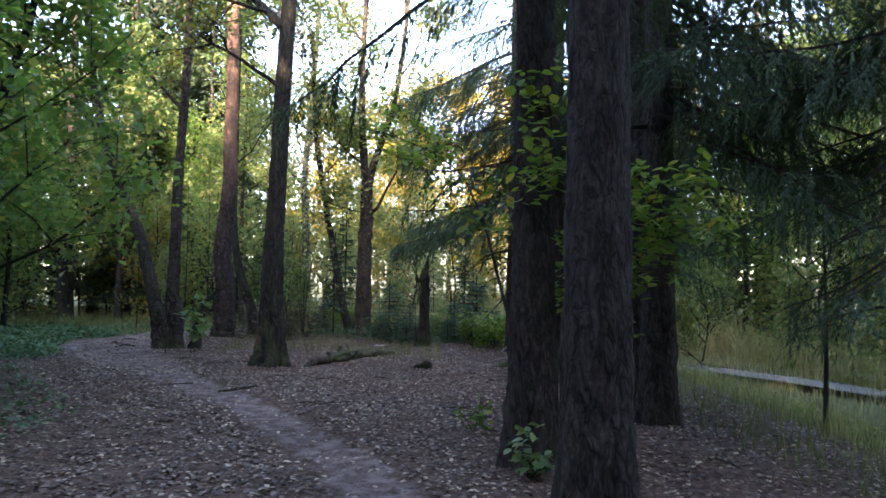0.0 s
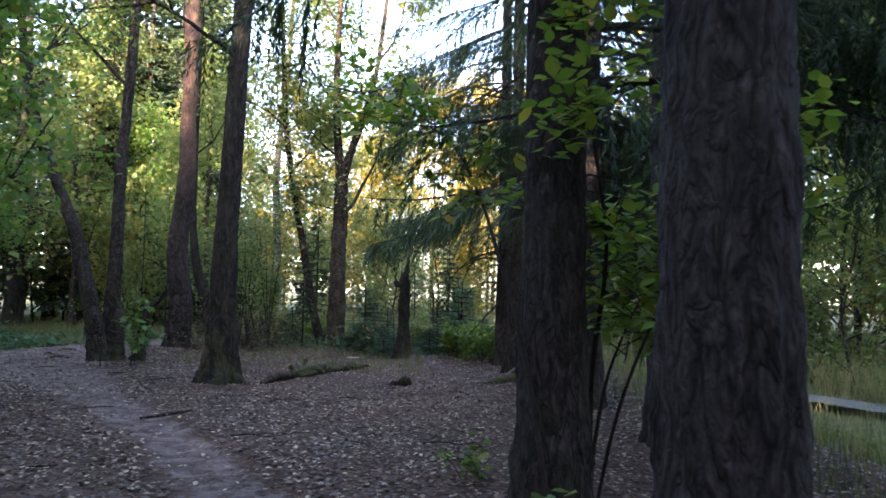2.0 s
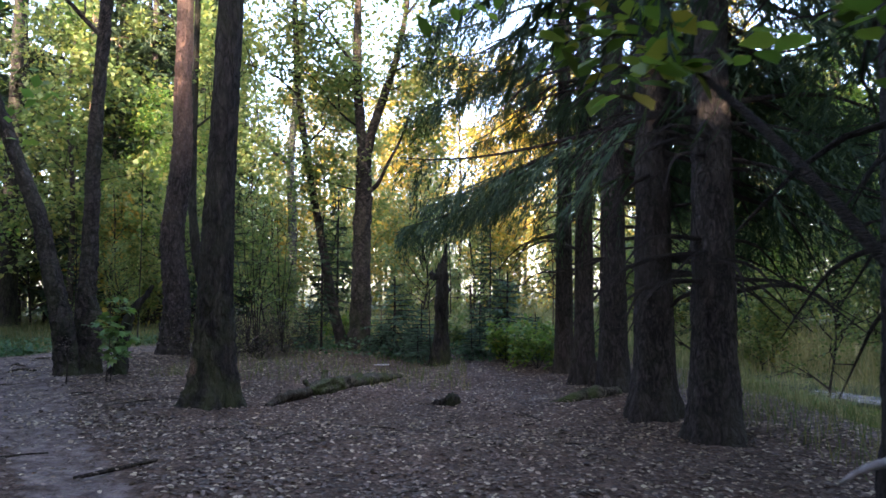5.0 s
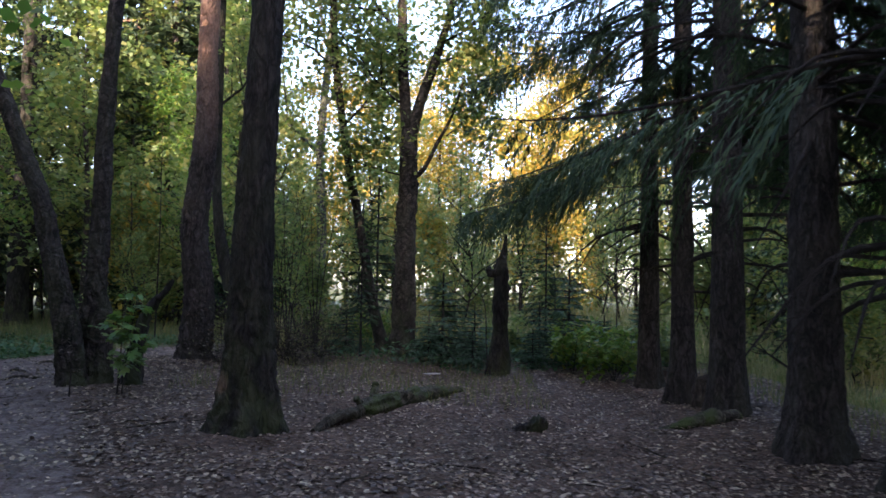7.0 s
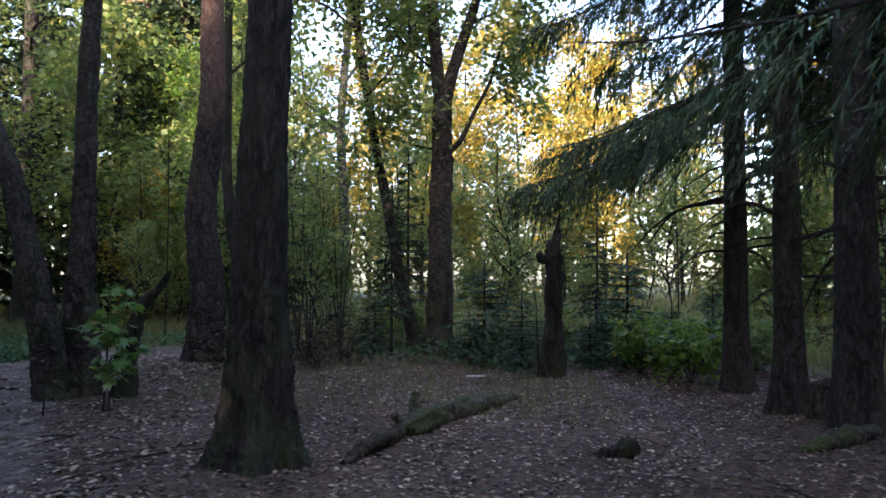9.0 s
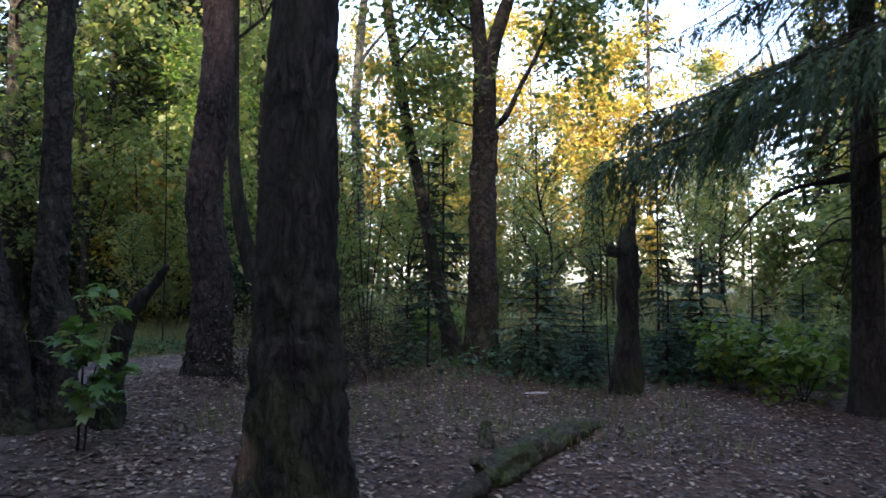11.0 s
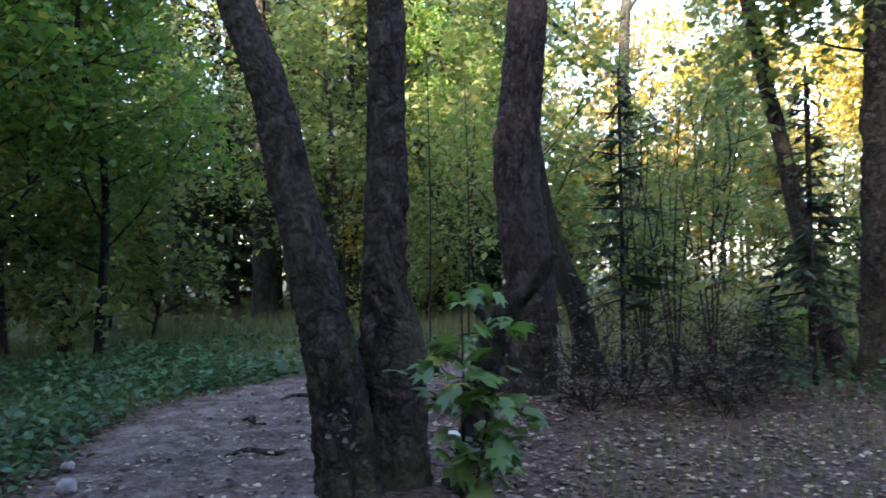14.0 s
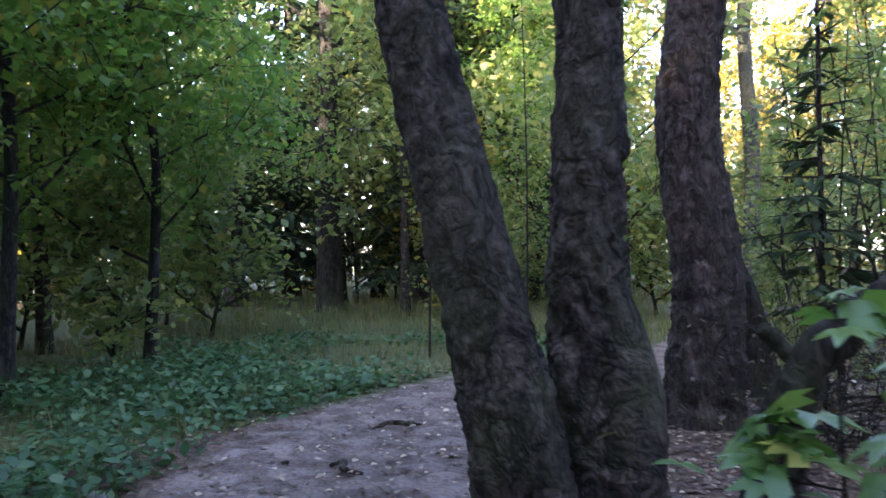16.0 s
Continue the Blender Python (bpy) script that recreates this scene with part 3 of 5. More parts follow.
spruce(2.08, 15.60, 0.19, 19, 3.6, 17, side=0.4, reach=2.5, whorl=2, dead=34, arms=((3.7, 20, 2.8), (4.2, 50, 2.8), (3.9, 172, 2.6), (5.0, 80, 2.6), (5.2, 60, 2.8), (4.6, -5, 2.8), (5.0, 35, 2.8), (4.8, 130, 1.8)))
spruce(1.84, 16.60, 0.15, 18, 5.6, 18, side=2.9, reach=2.4, whorl=2, dead=34, arms=((3.8, 172, 3.0), (3.95, 160, 2.6), (3.6, 184, 2.8), (6.4, 165, 2.6), (7.2, 185, 2.6), (8.0, 150, 2.4), (9.0, 175, 2.2), (4.0, 30, 2.4), (4.7, 20, 2.6), (4.3, 60, 2.4), (4.9, -20, 2.6), (5.3, 90, 2.4), (5.3, 165, 1.5)))
spruce(1.74, 17.95, 0.15, 18, 5.6, 19, side=3.1, reach=2.4, whorl=3, dead=34, arms=((3.75, 178, 2.8), (4.05, 190, 2.5), (4.9, 170, 1.6), (5.9, 182, 2.7), (6.3, 160, 2.6), (6.9, 195, 2.8), (7.6, 175, 2.6), (8.3, 190, 2.4), (9.2, 165, 2.2), (10, 185, 2), (4.3, 20, 2.4), (4.6, 60, 2.6), (5.2, 20, 2.6), (5.0, 110, 2.0), (5.4, -30, 2.4), (5.4, 150, 1.7)))
spruce(5.0, 6.5, 0.2, 18, 2.8, 20, side=2.2, reach=2.7, arms=((3.8, 120, 2.8), (4.3, 175, 2.6), (4.8, 140, 2.8), (5.3, 110, 2.8)))


def broadleaf(t, g, roots, mat_wood, mat_leaf, leaf=0.09, per=26, spread=0.16, depth=2, kids=4, clear_below=0.0):
    """Limbs and leaves for a tree; roots: rows of start, way, length, radius."""
    wood, tips = Shape(), []
    for a, w, ln, r in roots:
        limb = Shape()
        boughs(wood, g, a, np.array(w) / np.linalg.norm(w), ln, r, depth, tips, kids=kids, first=limb)
        part("limb", limb, mat_wood, t)
    tagged(part("twig_work", wood, mat_wood, t), kind="stuff")
    leaves = Shape()
    p = along(g, tips, per, spread)
    p = p[p[:, 2] > clear_below]
    scatter(leaves, g, p, leaf, LEAF, LEAF_F, 0.6)
    tagged(part("crown", leaves, mat_leaf, t, smooth=False), kind="stuff")


# the large oak beside the path
g = np.random.default_rng(31)
oak, pts = stem("oak_tree", -3.27, 13.9, 0.235, 12, BARK_OAK, "large oak with deeply furrowed dark bark and mossy foot", "tree", line=[(0, 0, 0), (0.0, 0, 1), (0.0, 0, 2), (0.06, 0, 3.7), (0.15, 0.05, 6.5), (0.4, 0.2, 12)], flare=0.68, rough=0.028, seed=5, taper=0.52, seg=96, relief=0.012, cell=(0.045, 0.2))
broadleaf(oak, g, [((0.1, 0, 6.6), (-0.8, 0.3, 0.8), 3.2, 0.1), ((0.15, 0, 7.5), (0.9, 0.2, 0.9), 3.5, 0.1), ((0.2, 0.1, 9), (-0.2, -0.8, 1), 3, 0.09), ((0.3, 0.1, 10), (0.3, 0.8, 1), 3, 0.09), ((0.08, 0, 5.4), (-0.7, -0.3, 0.6), 1.8, 0.05)], BARK_OAK, LEAF_OAK, per=20, spread=0.25)

# the pine with the reddish upper trunk
g = np.random.default_rng(32)
pine, pts = stem("pine_tree", -5.85, 19.4, 0.27, 17, BARK_PINE, "tall pine, grey plated bark below and reddish above", "tree", line=[(0, 0, 0), (0.06, 0, 1.1), (-0.07, 0, 2.3), (0.0, 0, 3.2), (0.08, 0, 4.2), (0.06, 0, 5.5), (0.05, 0, 8), (-0.2, 0, 17)], flare=0.2, rough=0.04, seed=6, seg=80, taper=0.5, relief=0.011, cell=(0.05, 0.12))
broadleaf(pine, g, [((-0.1, 0, z), (math.cos(a), math.sin(a), 0.25), ln, 0.06) for z, a, ln in ((9, 0.3, 2), (10, 2.2, 2.4), (11, 4.2, 2.5), (12, 5.5, 2.5), (13, 1.2, 2.4), (14, 3, 2.2), (15.5, 0, 2), (16, 4, 1.8))], BARK_PINE, PINE_NEEDLES, 0.13, 30, 0.2)

# twin alders growing from one foot, one leaning
g = np.random.default_rng(33)
lean, pts = stem("leaning_alder_tree", -6.14, 15.95, 0.152, 8.5, BARK_ALDER, "leaning alder with rough grey bark beside the path", "tree", "alders growing from one foot", line=[(0, 0, 0), (-0.08, 0, 0.6), (-0.2, 0, 1.15), (-0.38, 0, 1.85), (-0.52, 0, 2.4), (-0.78, 0, 3.05), (-1.05, 0, 3.7), (-1.4, 0, 4.6), (-1.7, 0, 5.8), (-2.0, 0.1, 8)], flare=0.4, rough=0.06, seed=7, seg=80, taper=0.45, relief=0.012, cell=(0.11, 0.2))
broadleaf(lean, g, [((-1.4, 0, 4.6), (-0.6, -0.5, 0.8), 2.2, 0.05), ((-1.65, 0, 5.6), (0.5, 0.5, 0.8), 2.2, 0.05), ((-1.85, 0.05, 6.8), (-0.5, 0.2, 1), 2.4, 0.05)], BARK_ALDER, LEAF_DEEP, per=22, spread=0.2)
up, pts = stem("upright_alder_tree", -6.02, 16.25, 0.15, 12, BARK_ALDER, "upright alder with flaking grey bark beside the path", "tree", "alders growing from one foot", line=[(0, 0, 0), (-0.05, 0.02, 1), (-0.03, 0.05, 2), (0, 0.05, 4), (0.1, 0.1, 7), (0.1, 0, 12)], flare=0.45, rough=0.07, seed=8, seg=80, taper=0.45, relief=0.012, cell=(0.11, 0.2))
s = Shape()
tube(s, spline([(0.1, -0.02, 0), (0.12, -0.02, 0.5), (0.09, 0, 1.0), (0.0, 0.03, 1.35)], 24), np.interp(np.linspace(0, 1, 24), [0, 0.6, 1], [0.13, 0.11, 0.06]), 20, 0.08, 18, 0.3)
part("burl", s, BARK_ALDER, up, "swollen scarred bark")
broadleaf(up, g, [((0, 0.05, 5.5), (-0.7, -0.5, 0.6), 2, 0.045), ((0.1, 0.1, 7), (0.7, 0.5, 0.8), 2.4, 0.05), ((0.1, 0.1, 8.5), (-0.5, 0.5, 1), 2.4, 0.05), ((0.1, 0, 10), (0.3, -0.5, 1), 2.4, 0.05)], BARK_ALDER, LEAF_DEEP, per=22, spread=0.2)

# the forked tree and the slim leaning one at its foot
g = np.random.default_rng(34)
fork, pts = stem("forked_tree", -2.3, 20.95, 0.21, 4.4, BARK_ALDER, "dark forked deciduous tree at the edge of the thicket", "tree", line=[(0, 0, 0), (0.02, 0, 1.2), (0.03, 0, 2.6), (0.06, 0, 3.6), (0.05, 0, 4.4)], flare=0.5, rough=0.06, seed=9, seg=40, taper=0.8, relief=0.01)
for name, line, r in (("limb", [(0.05, 0, 3.9), (0.02, 0, 4.5), (-0.12, 0, 6.3), (-0.1, 0, 9), (0.1, 0, 12)], 0.145), ("limb", [(0.05, 0, 4.0), (0.14, 0, 4.6), (0.33, 0, 5.3), (0.66, 0, 6.3), (0.95, 0, 7.6), (1.3, 0.1, 11)], 0.135), ("limb", [(0.08, 0, 3.5), (0.3, -0.03, 3.68), (0.4, -0.05, 3.8), (0.62, -0.1, 4.25), (0.9, -0.1, 4.8), (1.15, -0.1, 5.6)], 0.06)):
    s = Shape()
    pts = spline(line, 40)
    tube(s, pts, np.linspace(r, r * 0.35, 40), 16, 0.05, 3)
    part(name, s, BARK_ALDER, fork)
broadleaf(fork, g, [((-0.12, 0, 6.4), (-0.8, 0.1, 0.6), 2.2, 0.04), ((0, 0, 8.5), (-0.5, 0.3, 0.9), 2.5, 0.05), ((0.95, 0, 7.6), (0.8, 0.2, 0.8), 2.4, 0.04), ((1.1, 0.1, 9.5), (0.3, -0.4, 0.9), 2.4, 0.04), ((0.66, 0, 6.3), (0.8, -0.3, 0.3), 1.6, 0.03), ((0, 0, 11), (0, 0.4, 1), 2.4, 0.05), ((0.0, 0, 5.0), (-0.9, -0.1, 0.5), 1.9, 0.03), ((-0.1, 0, 5.9), (-0.7, 0.5, 0.7), 1.8, 0.03), ((0.5, 0, 5.8), (0.9, 0.1, 0.4), 1.5, 0.025), ((0.05, 0, 3.6), (-0.9, -0.2, 0.3), 1.3, 0.02), ((0.8, -0.1, 4.4), (0.6, 0, 0.7), 1.2, 0.015)], BARK_ALDER, LEAF_THICKET, leaf=0.11, per=60, spread=0.3)
g = np.random.default_rng(35)
slim, pts = stem("slender_tree", -2.75, 21.1, 0.13, 9, BARK_ALDER, "slender leaning deciduous tree at the edge of the thicket", "tree", line=[(0.15, 0, 0), (0.02, 0, 0.3), (-0.18, 0, 1.1), (-0.48, 0, 2.7), (-0.65, 0, 3.5), (-1.0, 0, 5.6), (-1.1, 0, 7), (-1.2, 0, 9)], flare=0.3, rough=0.06, seed=10, seg=16, taper=0.4)
broadleaf(slim, g, [((-0.85, 0, 4.6), (0.8, 0.2, 0.7), 1.8, 0.03), ((-1.02, 0, 5.8), (-0.8, 0.1, 0.6), 2, 0.03), ((-1.1, 0, 7.2), (0.6, 0.2, 0.9), 2.2, 0.03), ((-1.18, 0, 8.5), (-0.3, 0.2, 1), 2.2, 0.03)], BARK_ALDER, LEAF_THICKET, leaf=0.11, per=60, spread=0.3)

# the bent tree behind the pine, and the tall grey-green one beyond
g = np.random.default_rng(37)
bent, pts = stem("bent_tree", -5.47, 20.95, 0.16, 9, BARK_OAK, "dark bent deciduous tree behind the pine", "tree", line=[(0.07, 0, 0), (-0.05, 0, 0.8), (-0.3, 0, 1.5), (-0.5, 0, 2.3), (-0.6, 0, 3.2), (-0.62, 0, 4.2), (-0.6, 0, 9)], flare=0.4, rough=0.06, seed=14, seg=18, taper=0.4)
broadleaf(bent, g, [((-0.62, 0, 5), (0.6, 0.2, 0.8), 1.8, 0.03), ((-0.61, 0, 6.5), (-0.6, 0.3, 0.8), 2, 0.03), ((-0.6, 0, 8.5), (0.1, 0.2, 1), 1.6, 0.03)], BARK_OAK, LEAF_THICKET, per=16, spread=0.22)
g = np.random.default_rng(36)
grey, pts = stem("tall_aspen_tree", -5.5, 28.4, 0.17, 15, BARK_GREY, "tall aspen with smooth grey-green trunk", "tree", line=[(0, 0, 0), (0.1, 0, 3), (0.0, 0, 6), (0.3, 0, 10), (0.5, 0, 15)], flare=0.3, rough=0.03, seed=15, seg=16, taper=0.4)
broadleaf(grey, g, [((0, 0, 5.5), (-0.8, 0, 0.9), 4.2, 0.07), ((0.1, 0, 7), (0.8, 0, 0.9), 3.2, 0.05), ((0.2, 0, 9), (-0.5, 0.3, 1), 3.4, 0.05), ((0.3, 0, 11), (0.5, 0.3, 1), 3.4, 0.05), ((0.5, 0, 14), (0, 0.3, 1), 3, 0.05)], BARK_GREY, LEAF_THICKET, leaf=0.12, per=60, spread=0.35)

# ---- forest all round: a few kinds, copied with turns and sizes of their own ----
def far_broadleaf(name, seed, height, leaf_mat, label, low=0.25, leaf=0.2, count=5000, r=0.14, wide=0.8, limbs=16, spread=0.3, tall=0.26):
    g = np.random.default_rng(seed)
    t = thing(name, 0, 0, 0, label, "tree", "trees of the surrounding wood")
    s = Shape()
    pts = spline([(0, 0, 0), (g.normal(0, 0.15), g.normal(0, 0.15), height * 0.4), (g.normal(0, 0.3), 0, height * 0.7), (0, 0, height)], 26)
    tube(s, pts, np.linspace(r, 0.02, 26), 10, 0.06, seed, 0.4)
    part("trunk", s, BARK_ALDER if seed % 2 else BARK_OAK, t)
    wood, tips = Shape(), []
    for k in range(limbs):
        u = low + (1 - low) * (k + g.random()) / limbs
        a = k * 2.4 + g.uniform(-0.5, 0.5)
        w = np.array([math.cos(a) * wide, math.sin(a) * wide, 0.6])
        boughs(wood, g, pts[int(u * 25)], w / np.linalg.norm(w), height * tall * (1.25 - 0.75 * u), 0.035 * (1.2 - u), 1, tips, 0.35, 0.1, 5, None, 3)
    tagged(part("twig_work", wood, BARK_TWIG, t), kind="stuff")
    leaves = Shape()
    scatter(leaves, g, along(g, tips, max(count // len(tips), 1), spread), leaf, FLAT, FLAT_F, 0.7, wide=1.35)
    tagged(part("crown", leaves, leaf_mat, t, smooth=False), kind="stuff")
    return t


def far_spruce(name, seed, height, mat, label, low=1.2, reach=2.6, r=0.16, step=0.5, dense=14, twig=0.5, whorl=5):
    g = np.random.default_rng(seed)
    t = thing(name, 0, 0, 0, label, "tree", "trees of the surrounding wood")
    s, wood, roots, ways = Shape(), Shape(), [], []
    tube(s, spline([(0, 0, 0), (0, 0, height * 0.5), (0, 0, height)], 24), np.linspace(r, 0.015, 24), 10, 0.04, seed, 0.4)
    part("trunk", s, BARK_SPRUCE, t)
    z = low
    while z < height - 0.15:
        u = (z - low) / (height - low)
        for _ in range(whorl):
            az, length = g.uniform(0, 6.283), reach * (1 - u) ** 0.8 * g.uniform(0.6, 1.15) + 0.1
            out = np.array([math.cos(az), math.sin(az), 0])
            side = np.array([-out[1], out[0], 0])
            a = np.array([0, 0, z])
            e = a + out * length + np.array([0, 0, -0.32 * length * (1 - u) + 0.08])
            tube(wood, np.linspace(a, e, 3), np.linspace(0.014, 0.003, 3), 3, cap=False)
            k = max(int(length * dense), 4)
            q = g.uniform(0.1, 1, k)[:, None]
            rr = twig * (0.45 + 0.8 * (1 - q)) * g.uniform(0.6, 1.2, (k, 1)) * min(1, 0.4 + length / 1.5)
            sg = g.choice([-1.0, 1.0], (k, 1))
            roots.append(a * (1 - q) + e * q)
            ways.append(side * sg * rr * 0.8 + out * rr * 0.6 + np.array([0, 0, -1.0]) * rr * g.uniform(0.1, 0.8, (k, 1)))
        z += step * g.uniform(0.8, 1.2)
    tagged(part("twig_work", wood, BARK_TWIG, t), kind="stuff")
    p, d = np.concatenate(roots), np.concatenate(ways)
    n = len(p)
    green = Shape()
    for turn in (0, 1):
        c = np.cross(d, np.array([0, 0, 1.0]) if turn == 0 else g.normal(0, 1, (n, 3)))
        c *= 0.13 * np.linalg.norm(d, axis=1)[:, None] / (np.linalg.norm(c, axis=1)[:, None] + 1e-9)
        m = p + d * g.uniform(0.3, 0.5, (n, 1))
        v = np.stack([p, m + c, p + d, m - c + d * 0.15], 1).reshape(-1, 3)
        green.add(v, np.arange(4 * n).reshape(n, 4))
    tagged(part("crown", green, mat, t, smooth=False), kind="stuff")
    return t


def far_pine(seed, height):
    g = np.random.default_rng(seed)
    t = thing("pine_tree", 0, 0, 0, "tall slim pine with bare trunk and high crown", "tree", "trees of the surrounding wood")
    s, wood, tips = Shape(), Shape(), []
    pts = spline([(0, 0, 0), (0.1, 0, height * 0.4), (0, 0.1, height)], 26)
    tube(s, pts, np.linspace(0.17, 0.05, 26), 10, 0.04, seed, 0.4)
    part("trunk", s, BARK_PINE, t)
    for k in range(12):
        a = k * 2.4
        boughs(wood, g, pts[int((0.5 + 0.5 * k / 12) * 25)], np.array([math.cos(a), math.sin(a), 0.3]), 2.3, 0.04, 1, tips, 0.3, 0.2, 4)
    tagged(part("twig_work", wood, BARK_PINE, t), kind="stuff")
    leaves = Shape()
    scatter(leaves, g, along(g, tips, 70, 0.25), 0.26, FLAT, FLAT_F, 1.0, wide=0.5)
    tagged(part("crown", leaves, PINE_NEEDLES, t, smooth=False), kind="stuff")
    return t


def place(ob, x, y, size=1.0, turn=0.0, sink=0.05):
    c = copy_thing(ob, pose(x, y, float(gz(x, y)) - sink, 0, 0, turn))
    c.scale = (size, size, size)
    return c


KINDS = {
    "gold": far_broadleaf("birch_tree", 51, 13, LEAF_AUTUMN, "slim birch with yellowing autumn leaves", 0.15, 0.19, 6200, 0.11),
    "gold2": far_broadleaf("aspen_tree", 52, 15, LEAF_AUTUMN, "tall aspen with golden autumn leaves", 0.15, 0.2, 6500, 0.13),
    "green": far_broadleaf("alder_tree", 53, 12, LEAF_THICKET, "alder with olive-green leaves", 0.1, 0.23, 4200, 0.12),
    "maple": far_broadleaf("maple_tree", 54, 9, LEAF_DEEP, "leafy maple with fresh green leaves", 0.14, 0.14, 11000, 0.1, 1.0, 20, 0.22, 0.3),
    "young": far_broadleaf("young_tree", 55, 5.5, LEAF_THICKET, "thin young deciduous tree in the thicket", 0.1, 0.12, 1800, 0.035, 0.7, 16, 0.2),
    "thicket": far_broadleaf("undergrowth_bush", 60, 3.2, LEAF_THICKET, "dense leafy undergrowth bush", 0.02, 0.16, 2300, 0.03, 1.1, 14, 0.22, 0.34),
    "golden_bush": far_broadleaf("autumn_bush", 62, 4.2, LEAF_AUTUMN, "tall bush turning yellow", 0.03, 0.18, 2300, 0.03, 0.9, 14, 0.25, 0.32),
    "spruce": far_spruce("spruce_tree", 56, 19, NEEDLES, "tall dense dark green spruce", 1.4, 3.0, 0.2, 0.55, 11, 0.52),
    "spruce2": far_spruce("spruce_tree", 57, 13, NEEDLES, "dense dark green spruce", 0.7, 2.5, 0.14, 0.45, 13, 0.42),
    "small": far_spruce("small_spruce", 58, 1.7, NEEDLES_YOUNG, "small bushy blue-green spruce", 0.06, 0.95, 0.03, 0.1, 26, 0.22, 5),
    "shade": far_spruce("spruce_tree", 61, 21, NEEDLES, "tall dense spruce added out of view to block the low sun", 0.6, 3.6, 0.22, 0.85, 4, 1.9),
    "pole": far_spruce("spruce_sapling", 63, 3.3, NEEDLES, "slender dark spruce sapling under the trees", 0.9, 0.55, 0.025, 0.14, 26, 0.24, 3),
    "pine": far_pine(59, 18),
}
for k in ("thicket", "golden_bush"):
    KINDS[k]["category"] = "bush"
g = np.random.default_rng(101)
